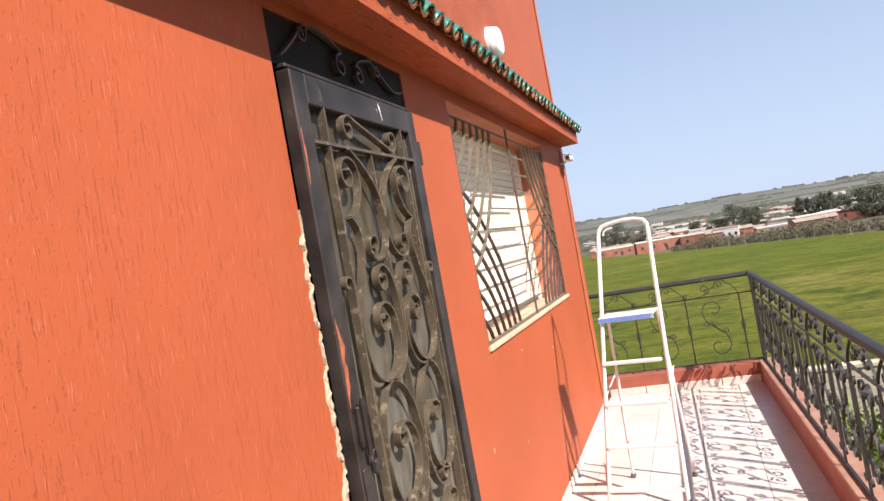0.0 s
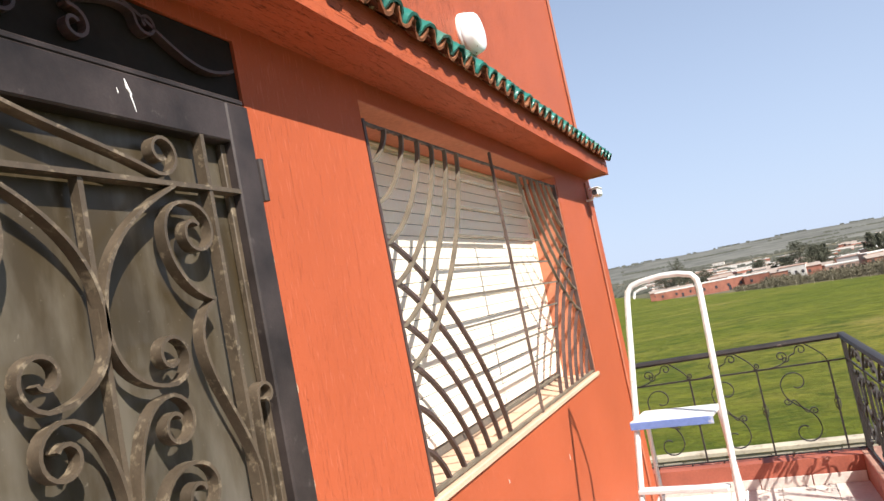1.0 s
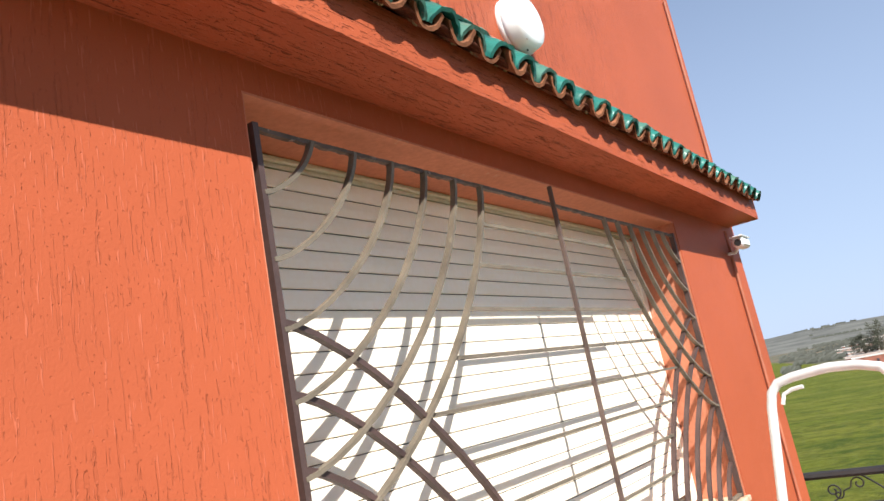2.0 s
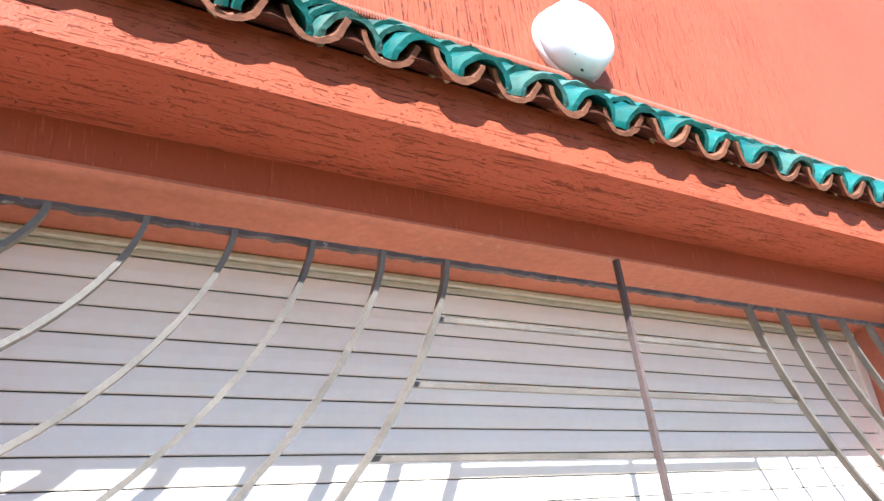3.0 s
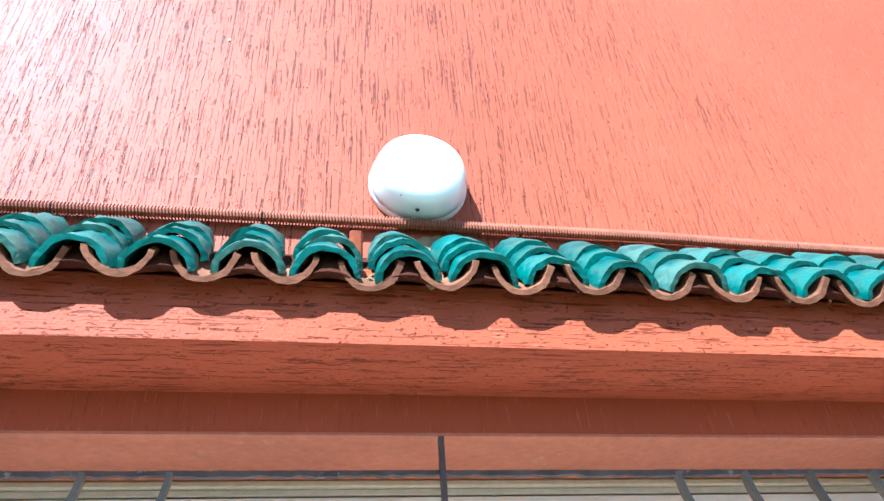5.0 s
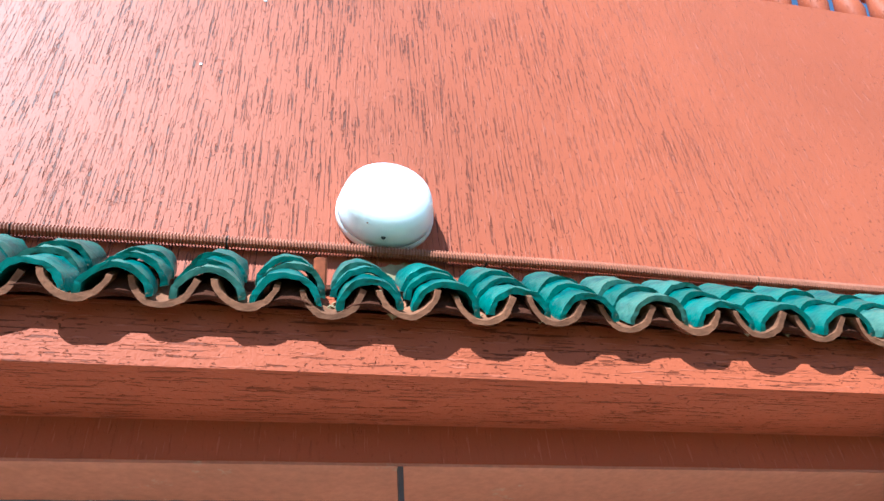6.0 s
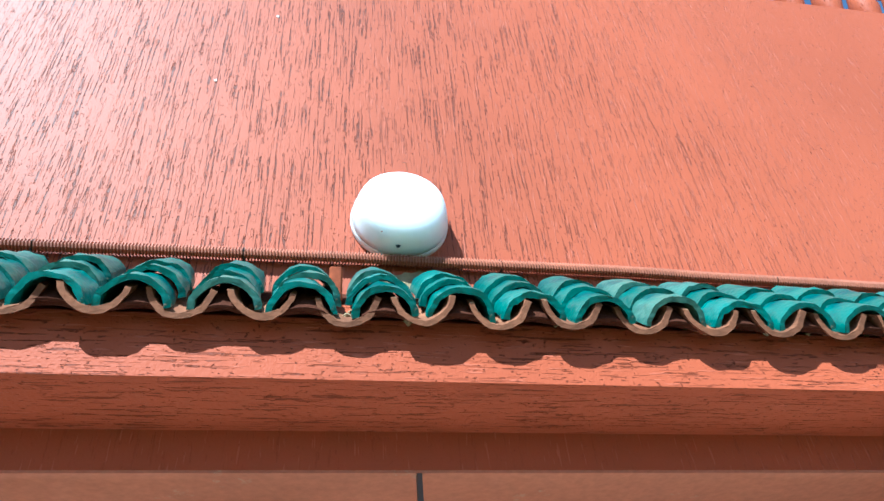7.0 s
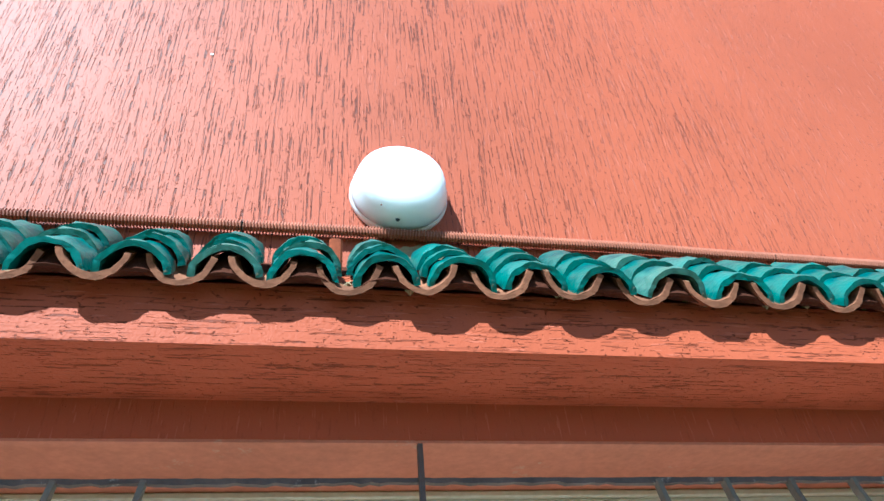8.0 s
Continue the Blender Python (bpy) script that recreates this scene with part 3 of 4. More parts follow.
part("upper_pipe", Geo().pipe([(0.012, 5.66 + 0.003 * math.sin(z * 7), z) for z in [2.85 + 0.1 * i for i in range(12)]], 0.010), M_conduit, cable)

# ---- roof balustrade ----
prof = [(0.055, 0), (0.06, 0.02), (0.055, 0.045), (0.035, 0.06), (0.045, 0.085), (0.062, 0.14), (0.058, 0.19), (0.035, 0.27), (0.03, 0.30),
        (0.045, 0.315), (0.045, 0.33), (0.03, 0.345), (0.035, 0.37), (0.058, 0.45), (0.062, 0.5), (0.045, 0.555), (0.035, 0.58), (0.055, 0.595),
        (0.06, 0.62), (0.055, 0.64)]
balu_mesh = Geo().lathe(prof, 16).mesh("baluster", M_wall, True)
parapet = thing("roof_balustrade", "orange painted balustrade along the roof edge", "balustrade", (0, 0, TOP))
for i in range(31):
    b = part("baluster", balu_mesh, None, parapet)
    b.location = (-0.075, 5.60 - i * 0.168, 0)
    b.scale = (0.8, 0.8, 1)
part("coping", Geo().soft_box(-0.2, 0.02, Y0, Y1, 0.64, 0.74, 0.01), M_wall, parapet)

# ---- shutter ----
SX = -0.23
shutter = thing("roller_shutter", "closed off-white roller shutter behind the grille", "shutter", (0, 0, 0))
part("backing", Geo().box(SX - 0.03, SX - 0.006, WIN[0] + 0.02, WIN[1] - 0.02, WIN[2] + 0.03, WIN[3] - 0.03), M_gap, shutter)
slat = Geo().rings([[(SX + 0.003, y, 0.0), (SX + 0.0062, y, 0.002), (SX + 0.0072, y, 0.023), (SX + 0.0062, y, 0.0452), (SX + 0.003, y, 0.0472), (SX - 0.004, y, 0.023)]
                    for y in (WIN[0] + 0.03, WIN[1] - 0.05)]).mesh("slat", M_slat)
for i in range(24):
    s = part("slat", slat, None, shutter)
    s.location.z = 2.331 - (i + 1) * 0.0495
part("box", Geo().soft_box(SX - 0.03, SX + 0.016, WIN[0] + 0.012, WIN[1] - 0.012, WIN[3] - 0.020, WIN[3] - 0.006, 0.003), M_boxcream, shutter,
     "cream shutter box edge")
part("box_lip", Geo().soft_box(SX - 0.02, SX + 0.006, WIN[0] + 0.014, WIN[1] - 0.014, WIN[3] - 0.0335, WIN[3] - 0.0205, 0.002), M_boxcream, shutter)
for y in (WIN[0] + 0.007, WIN[1] - 0.052):
    part("guide", Geo().soft_box(SX - 0.02, SX + 0.016, y, y + 0.045, WIN[2] + 0.027, WIN[3] - 0.037, 0.003), M_slat, shutter)

# ---- window grille ----
GX, GL, GR, GB, GT, GM = -0.018, 2.105, 4.605, 1.108, 2.298, 3.362
grille = thing("window_grille", "wrought iron window grille of crossing curved bars", "window grille", (0, 0, 0))
for y in (GL, GR):
    part("side_bar", Geo().flat_bar([(y, GB - 0.012), (y, GT + 0.01)], GX, 0.022, 0.014), M_bar_dark, grille)
smear = random.Random(41)
part("top_bar", Geo().rings([[(GX - 0.006, y, GT - h), (GX + 0.005 + w_, y, GT - h), (GX + 0.005 + w_, y, GT + 0.004), (GX - 0.006, y, GT + 0.004)] for y, h, w_ in
                             ((GL + (GR - GL) * i / 160, smear.uniform(0.0025, 0.0075), smear.uniform(0.0, 0.003)) for i in range(161))]), M_toprust, grille,
     "thin top bar smeared with mortar and wall paint")
part("bottom_bar", Geo().flat_bar([(GL, GB), (GR, GB)], GX, 0.020, 0.010), M_bar, grille)
part("middle_bar", Geo().box(GX + 0.004, GX + 0.018, GM - 0.0045, GM + 0.0045, GB - 0.01, WIN[3] - 0.006), M_bar_mid, grille)


def corner_arc(k, side, top):
    """One of the six quarter arcs that spring from a corner of the grille."""
    a, b_ = 0.150 + 0.1325 * k, 0.135 + 0.134 * k
    out = []
    for i in range(15):
        th = math.pi / 2 * i / 14
        p = 1.38 if top else 1.45
        dy, dz = a * math.cos(th) ** p, b_ * math.sin(th) ** p
        out.append((GL + dy if side else GR - dy, GT - dz if top else GB + dz))
    return out


for side in (True, False):
    for top in (True, False):
        for k in range(6):
            part("curved_bar", Geo().flat_bar(corner_arc(k, side, top), GX + (0.004 if top else -0.004), 0.017, 0.009 if top else 0.012), M_bar if top else M_bar_dark, grille)


def arc_edge(z):
    """How far out the widest arcs reach at a height."""
    u = max((GT - z), 0) / 0.805
    v = max((z - GB), 0) / 0.805
    reach = 0.0
    for q, p in ((u, 1.38), (v, 1.45)):
        if q < 1:
            s = q ** (1 / p)
            reach = max(reach, 0.8125 * math.sqrt(max(0, 1 - s * s)) ** p)
    return reach


for i in range(9):
    z = 2.183 - i * 0.1222
    e = arc_edge(z)
    part("cross_bar", Geo().flat_bar([(GL + e, z), (GR - e, z)], GX - 0.004, 0.010, 0.009), M_bar, grille)

# ---- door ----
DX = 0.030       # middle of the ironwork
door = thing("iron_door", "dark painted iron door with scrollwork over sheet metal, closed", "door", (0, 0, 0))
L, R, DT, DB = 0.440, 1.438, 2.204, FLOOR + 0.015


def frame_tube(a, b_, c, d):
    return Geo().soft_box(-0.012, 0.036, a, b_, c, d, 0.004)


part("stile", frame_tube(L, L + 0.085, DB, DT), M_frame, door)
part("stile", frame_tube(R - 0.078, R, DB, DT), M_frame, door)
part("top_rail", frame_tube(L + 0.086, R - 0.079, DT - 0.095, DT), M_frame, door)
part("bottom_rail", frame_tube(L + 0.086, R - 0.079, DB, DB + 0.12), M_frame, door)
for a, b_ in ((L + 0.0855, L + 0.100), (R - 0.0935, R - 0.0785)):
    part("bead", Geo().soft_box(-0.002, 0.014, a, b_, DB + 0.121, DT - 0.096, 0.002), M_scroll, door)
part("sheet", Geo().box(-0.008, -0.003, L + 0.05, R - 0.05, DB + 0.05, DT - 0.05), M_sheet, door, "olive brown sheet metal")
for z in (1.995, 0.55):
    part("cross_bar", Geo().flat_bar([(L + 0.08, z), (R - 0.08, z)], DX - 0.008, 0.03, 0.010), M_scroll, door)
for y in (0.622, 1.262):
    part("upright", Geo().flat_bar([(y, DB + 0.1), (y, DT - 0.08)], DX - 0.008, 0.026, 0.011), M_scroll, door)
CY = 0.942
part("upright", Geo().flat_bar([(CY, DB + 0.1), (CY, 1.99)], DX - 0.010, 0.022, 0.011), M_scroll, door)


def spiral(c, r, start, turns, sense):
    """Points that roll inward round c from a start angle (degrees)."""
    out = []
    n = max(10, int(turns * 18))
    for i in range(n + 1):
        f = i / n
        a = radians(start) + sense * f * turns * 2 * math.pi
        rr = r * (1 - 0.72 * f ** 0.8)
        out.append((c[0] + rr * math.cos(a), c[1] + rr * math.sin(a)))
    return out


def bez(p0, p1, p2, p3, n=16):
    out = []
    for i in range(n + 1):
        t = i / n
        out.append(tuple((1 - t) ** 3 * a + 3 * (1 - t) ** 2 * t * b_ + 3 * (1 - t) * t * t * c + t ** 3 * d
                         for a, b_, c, d in zip(p0, p1, p2, p3)))
    return out


def scroll(c0, r0, a0, s0, c1, r1, a1, s1, pull=0.45, turns=(1.15, 1.15)):
    """A strip with a rolled end at c0 and c1: radii r, leaving each roll at angle a, each wound in sense s."""
    e0 = spiral(c0, r0, a0, turns[0], s0)
    e1 = spiral(c1, r1, a1, turns[1], s1)
    p0, p3 = e0[0], e1[0]
    d = math.dist(p0, p3) * pull
    t0 = (math.sin(radians(a0)) * s0, -math.cos(radians(a0)) * s0)
    t1 = (math.sin(radians(a1)) * s1, -math.cos(radians(a1)) * s1)
    body = bez(p0, (p0[0] + t0[0] * d, p0[1] + t0[1] * d), (p3[0] + t1[0] * d, p3[1] + t1[1] * d), p3, 22)
    return e0[::-1] + body[1:-1] + e1


def mirrored(pts, c):
    return [(2 * c - y, z) for y, z in pts]


def door_strip(pts, x=DX, label=""):
    part("scroll", Geo().flat_bar(pts, x, 0.026, 0.007), M_scroll, door, label, True)


# the slanting scroll in the top panel
door_strip(scroll((0.765, 2.058), 0.050, 70, 1, (1.130, 2.055), 0.048, 250, 1, 0.35))
for m in (False, True):
    f = (lambda p: mirrored(p, CY)) if m else (lambda p: p)
    # rolled hook that rises from a cusp
    door_strip(f(bez((0.672, 1.762), (0.79, 1.785), (0.82, 1.958), (0.7125, 1.958), 14) + spiral((0.697, 1.899), 0.061, 75, 1.15, 1)[1:]))
    # lyre arm from the cross bar past the middle into a roll
    door_strip(f(bez((0.735, 1.988), (0.81, 1.95), (0.945, 1.88), (0.942, 1.73), 14) + bez((0.942, 1.73), (0.938, 1.65), (0.88, 1.612), (0.812, 1.614), 10)[1:]
                 + spiral((0.812, 1.666), 0.052, 270, 1.15, -1)[1:]), DX + 0.001)
    # outer leg from the cusp round the oval to its roll
    door_strip(f(bez((0.672, 1.762), (0.80, 1.69), (0.655, 1.55), (0.622, 1.42), 14)
                 + bez((0.622, 1.42), (0.605, 1.27), (0.68, 1.21), (0.765, 1.218), 12)[1:]
                 + bez((0.765, 1.218), (0.86, 1.235), (0.905, 1.32), (0.885, 1.40), 10)[1:]
                 + bez((0.885, 1.40), (0.87, 1.485), (0.765, 1.49), (0.748, 1.43), 10)[1:]
                 + spiral((0.795, 1.412), 0.050, 160, 1.0, 1)[1:]), DX - 0.001)
    # arm along the middle with a roll above the oval
    door_strip(f(spiral((0.828, 1.545), 0.052, 90, 1.15, 1)[::-1] + bez((0.828, 1.597), (0.93, 1.60), (0.945, 1.40), (0.925, 1.30), 14)[1:]
                 + bez((0.925, 1.30), (0.90, 1.23), (0.84, 1.205), (0.765, 1.214), 8)[1:]), DX + 0.002)
    # lower pair of ovals
    door_strip(f(bez((0.765, 1.214), (0.66, 1.20), (0.60, 1.00), (0.67, 0.86), 16)
                 + bez((0.67, 0.86), (0.72, 0.77), (0.86, 0.80), (0.89, 0.93), 12)[1:]
                 + bez((0.89, 0.93), (0.91, 1.05), (0.80, 1.10), (0.740, 1.045), 10)[1:]
                 + spiral((0.778, 1.022), 0.046, 150, 0.95, 1)), DX)
    door_strip(f(bez((0.765, 1.214), (0.87, 1.20), (0.95, 1.07), (0.93, 0.90), 14)
                 + bez((0.93, 0.90), (0.90, 0.75), (0.80, 0.74), (0.76, 0.79), 10)[1:]
                 + spiral((0.80, 0.80), 0.045, 200, 1.0, -1)), DX + 0.002)
    door_strip(f(scroll((0.76, 0.68), 0.05, 80, 1, (0.84, 0.35), 0.06, 270, -1, 0.5)), DX)
    # small hooks on the outer uprights
    door_strip(f(bez((0.595, 0.62), (0.600, 1.0), (0.598, 1.3), (0.598, 1.54), 10) + spiral((0.567, 1.552), 0.032, 0, 0.85, 1)[1:]), DX)
# chips of paint on the top rail and red primer on the stile
chip = Geo()
for pts, rr in (([(1.072, 2.190), (1.076, 2.172), (1.084, 2.160)], [0.001, 0.0035, 0.002]), ([(1.081, 2.160), (1.090, 2.128)], [0.002, 0.0008]),
                ([(1.050, 2.168), (1.052, 2.158)], [0.0008, 0.0016])):
    chip.pipe([(0.0355, y, z) for y, z in pts], rr, 6)
part("paint_chip", chip, M_white_chip, door, "white chipped paint marks")
ru = Geo()
for base, n, wide in ((1.20, 34, 0.030), (1.86, 22, 0.012)):
    strip = []
    for i in range(n):
        z = base + i * 0.008
        ww = 0.003 + wide * math.sin(i / (n - 1) * math.pi) * (0.7 + 0.5 * noise.noise(Vector((z * 25, 0, 0))))
        y = L + 0.006 + 0.01 * abs(noise.noise(Vector((z * 9, 3, 0))))
        strip.append([(0.0355, y, z), (0.0364, y + 0.001, z), (0.0364, y + ww, z), (0.0355, y + ww + 0.001, z)])
    ru.rings(strip)
part("primer_patch", ru, M_rust, door, "red primer showing through")
latch = part("latch", Geo().soft_box(0.0362, 0.052, L + 0.02, L + 0.06, 1.08, 1.20, 0.004), M_frame, door, "steel latch plate")
part("latch_bolt", Geo().pipe([(0.058, L + 0.04, 1.05), (0.058, L + 0.04, 1.22)], 0.008), M_frame, latch)
padlock = part("padlock", Geo().soft_box(0.04, 0.06, L + 0.062, L + 0.10, 0.99, 1.03, 0.004), M_frame, door, "small steel padlock")
part("shackle", Geo().pipe([(0.05, L + 0.068, 1.03), (0.05, L + 0.07, 1.05), (0.05, L + 0.081, 1.058), (0.05, L + 0.092, 1.05), (0.05, L + 0.094, 1.03)], 0.003, 6),
     M_rail, padlock)
part("latch_plate", Geo().soft_box(0.0362, 0.044, L + 0.005, L + 0.03, 0.90, 1.02, 0.003), M_frame, door)
for z in (2.03, 0.35):
    part("hinge", Geo().pipe([(0.03, R + 0.013, z - 0.05), (0.03, R + 0.013, z + 0.05)], 0.011, 10), M_frame, door)

structure("door_frame", Geo().soft_box(-0.16, -0.10, DOOR[0] + 0.002, DOOR[0] + 0.034, FLOOR + 0.001, 2.209)
          .soft_box(-0.06, -0.013, DOOR[1] - 0.03, DOOR[1] - 0.002, FLOOR, 2.209)
          .soft_box(-0.06, 0.022, DOOR[0] + 0.035, DOOR[1] - 0.031, 2.210, 2.226), M_frame, "dark steel door frame in the opening", "door frame")
# Added panel closing the opening; the darkness behind the door is its colour.
structure("door_back", Geo().box(-0.249, -0.2, DOOR[0], DOOR[1], FLOOR, DOOR[2]), M_dark, "added near-black panel standing for the dark behind the door", "wall")
transom = thing("transom_light", "dark glazed transom with iron scrolls above the door", "transom", (0, 0, 0))
part("pane", Geo().box(-0.012, -0.008, DOOR[0] + 0.002, DOOR[1] - 0.002, 2.228, DOOR[2] - 0.002), M_glass, transom)
for pts in (scroll((0.86, 2.295), 0.045, 90, 1, (0.60, 2.35), 0.03, 0, -1, 0.4), scroll((1.00, 2.285), 0.035, 90, -1, (1.18, 2.34), 0.03, 180, 1, 0.4),
            bez((1.10, 2.38), (1.25, 2.32), (1.30, 2.24), (1.44, 2.30)), bez((0.45, 2.25), (0.50, 2.28), (0.55, 2.32), (0.62, 2.385))):
    part("scroll", Geo().flat_bar(pts, 0.004, 0.022, 0.007), M_bar_dark, transom)

# broken plaster edge left of the door
rows = []
rp = random.Random(3)
for i in range(150):
    z = 0.3 + i * 0.0100
    big = noise.noise(Vector((z * 3.1, 1, 0))) + 0.45 * noise.noise(Vector((z * 9, 4, 0))) + 0.25 * noise.noise(Vector((z * 31, 2, 0)))
    wd = max(0.002, 0.012 + 0.034 * big + 0.002 * rp.random()) * (2.3 if z < 1.1 else 1.6 if z < 1.72 else 0.3)
    rows.append([(0.0003, DOOR[0] - wd, z), (0.003 + 0.007 * rp.random(), DOOR[0] - wd * 0.75, z), (0.002 + 0.009 * rp.random(), DOOR[0] - wd * 0.3, z),
                 (-0.006, DOOR[0] + 0.003 + 0.005 * rp.random(), z), (-0.035, DOOR[0] + 0.003 + 0.006 * rp.random(), z), (-0.04, DOOR[0] + 0.001, z),
                 (-0.001, DOOR[0] - wd * 0.5, z)])
structure("broken_plaster", Geo().rings(rows), M_plaster, "chipped cream plaster along the door jamb", "plaster")

# flaked paint on the wall below the window and along the door's hinge side
rk = random.Random(29)
wall_ob = bpy.data.objects["wall_front"]
for i in range(14):
    if i < 10:
        y, z = DOOR[1] + rk.uniform(0.001, 0.012), rk.uniform(0.6, 2.2)
        w_, h_ = rk.uniform(0.0015, 0.004), rk.uniform(0.006, 0.02)
    else:
        y, z = rk.uniform(1.7, 3.9), rk.uniform(0.4, 1.0)
        w_, h_ = rk.uniform(0.0012, 0.003), rk.uniform(0.004, 0.02)
    part("paint_flake", Geo().pipe([(0.0004, y, z - h_), (0.0004, y + w_ * 0.4, z), (0.0004, y, z + h_)], [0.0005, w_ * 0.6, 0.0005], 5),
         M_plaster if i < 10 else M_white_chip, wall_ob)

# ---- terrace floor, curb ----
def side_x(y):
    """Inner face of the side curb, slightly out of parallel with the house."""
    return 1.452 + (6.02 - y) * 0.036


FAR = 6.02
structure("floor", Geo().rings([[(-0.0, Y0, FLOOR - 0.2), (side_x(Y0) + 0.1, Y0, FLOOR - 0.2), (side_x(Y0) + 0.1, Y0, FLOOR - 0.006), (0, Y0, FLOOR - 0.006)],
                                [(-0.0, FAR + 0.1, FLOOR - 0.2), (side_x(FAR) + 0.1, FAR + 0.1, FLOOR - 0.2), (side_x(FAR) + 0.1, FAR + 0.1, FLOOR - 0.006),
                                 (0, FAR + 0.1, FLOOR - 0.006)]]), M_grout, "pale tiled terrace floor", "floor")
structure("terrace_base", Geo().box(0.005, 1.5, Y0, FAR + 0.1, GROUND, FLOOR - 0.205), M_wall, "orange rendered base under the terrace", "wall")
structure("curb_side", Geo().rings([[(side_x(y), y, FLOOR - 0.2), (side_x(y), y, 0.065), (side_x(y) + 0.17, y, 0.065), (side_x(y) + 0.17, y, FLOOR - 0.2)]
                                    for y in (Y0, FAR + 0.17)]), M_curb, "low red painted curb under the side railing", "curb")
structure("curb_cap", Geo().rings([[(side_x(y) + 0.003, y, 0.0652), (side_x(y) + 0.006, y, 0.069), (side_x(y) + 0.164, y, 0.069), (side_x(y) + 0.167, y, 0.0652)]
                                   for y in (Y0 + 0.01, FAR + 0.16)]), M_curbtop, "dusty faded top of the side curb", "curb")
structure("curb_far", Geo().box(-0.6, side_x(FAR) - 0.002, FAR, FAR + 0.17, FLOOR - 0.2, 0.064), M_curb, "low red painted curb under the end railing", "curb")
# The end wall is never in view; it is added to close the terrace.
structure("wall_terrace_end", Geo().box(-0.2, 1.95, Y0 - 0.2, Y0, FLOOR, 2.4), M_wall, "added unseen wall in orange render closing the terrace", "wall")
floor_ob = bpy.data.objects["floor"]
for i in range(4):
    s = part("skirting_tile", Geo().soft_box(0.003, 0.355, -0.009, -0.001, 0.0005, 0.077, 0.002).mesh("skirting_tile", M_floor), None, floor_ob)
    s.location = (0.01 + 0.36 * i, FAR, FLOOR)
wall_tile = Geo().soft_box(0.0005, 0.009, 0.0015, 0.3585, 0.0005, 0.077, 0.002).mesh("skirting_tile", M_floor)
for i in range(12):
    s = part("skirting_tile", wall_tile, None, floor_ob)
    s.location = (0.0, DOOR[1] + 0.005 + 0.36 * i, FLOOR)
for i in range(9):
    s = part("skirting_tile", wall_tile, None, floor_ob)
    s.location = (0.0, DOOR[0] - 0.005 - 0.36 * (i + 1), FLOOR)

# ---- railings ----
rail_top = 0.924
panel_l = 0.5


def s_motif():
    """Scroll figure of one railing panel, about its middle, in (along, up)."""
    out = []
    for m in (1, -1):
        f = lambda p, m=m: [(m * a, b_) for a, b_ in p]
        out.append(f(scroll((0.055, 0.835), 0.040, 180, 1, (0.12, 0.80), 0.022, 300, 1, 0.5)))
        out.append(f(scroll((0.060, 0.640), 0.060, 100, -1, (-0.02, 0.50), 0.030, 200, 1, 0.5)))
        out.append(f(scroll((0.100, 0.420), 0.035, 60, -1, (0.060, 0.250), 0.055, 80, 1, 0.5)))
        out.append(f(bez((0.0, 0.50), (0.03, 0.42), (0.16, 0.36), (0.13, 0.22), 12)))
        out.append(f(bez((0.245, 0.745), (0.23, 0.80), (0.16, 0.84), (0.10, 0.885), 8)))
        out.append(f(scroll((0.195, 0.66), 0.028, 0, 1, (0.20, 0.17), 0.028, 0, -1, 0.4)))
    return out


def bar_from(pts, wide, thick):
    return Geo().flat_bar(pts, 0.0, wide, thick).mesh("scroll", M_rail)


sparse = []
motif_meshes = [bar_from(p, 0.014, 0.0042) for p in s_motif()]
for p in (scroll((0.0, 0.605), 0.108, 0, 1, (0.0, 0.245), 0.108, 180, 1, 0.5, (0.85, 0.85)), scroll((0.085, 0.475), 0.030, 200, 1, (-0.085, 0.385), 0.030, 20, 1, 0.6),
          scroll((-0.085, 0.845), 0.042, 0, 1, (0.035, 0.790), 0.026, 180, 1, 0.5), scroll((0.060, 0.815), 0.040, 180, -1, (0.245, 0.770), 0.022, 270, -1, 0.5),
          bez((-0.245, 0.745), (-0.23, 0.80), (-0.16, 0.85), (-0.11, 0.890), 8)):
    sparse.append(bar_from(p, 0.016, 0.0075))
twist = []
for j in range(4):
    a0 = j * math.pi / 2
    twist.append([(0.022 * math.sin(u * math.pi) * math.cos(a0 + u * 5), 0.022 * math.sin(u * math.pi) * math.sin(a0 + u * 5), 0.36 + 0.13 * u)
                  for u in [i / 8 for i in range(9)]])
basket = Geo()
for p in twist:
    basket.pipe(p, 0.0032, 5)
post_mesh = Geo().box(-0.0065, 0.0065, -0.0065, 0.0065, 0.08, 0.735).mesh("baluster", M_rail)
basket_mesh = basket.mesh("basket", M_rail)


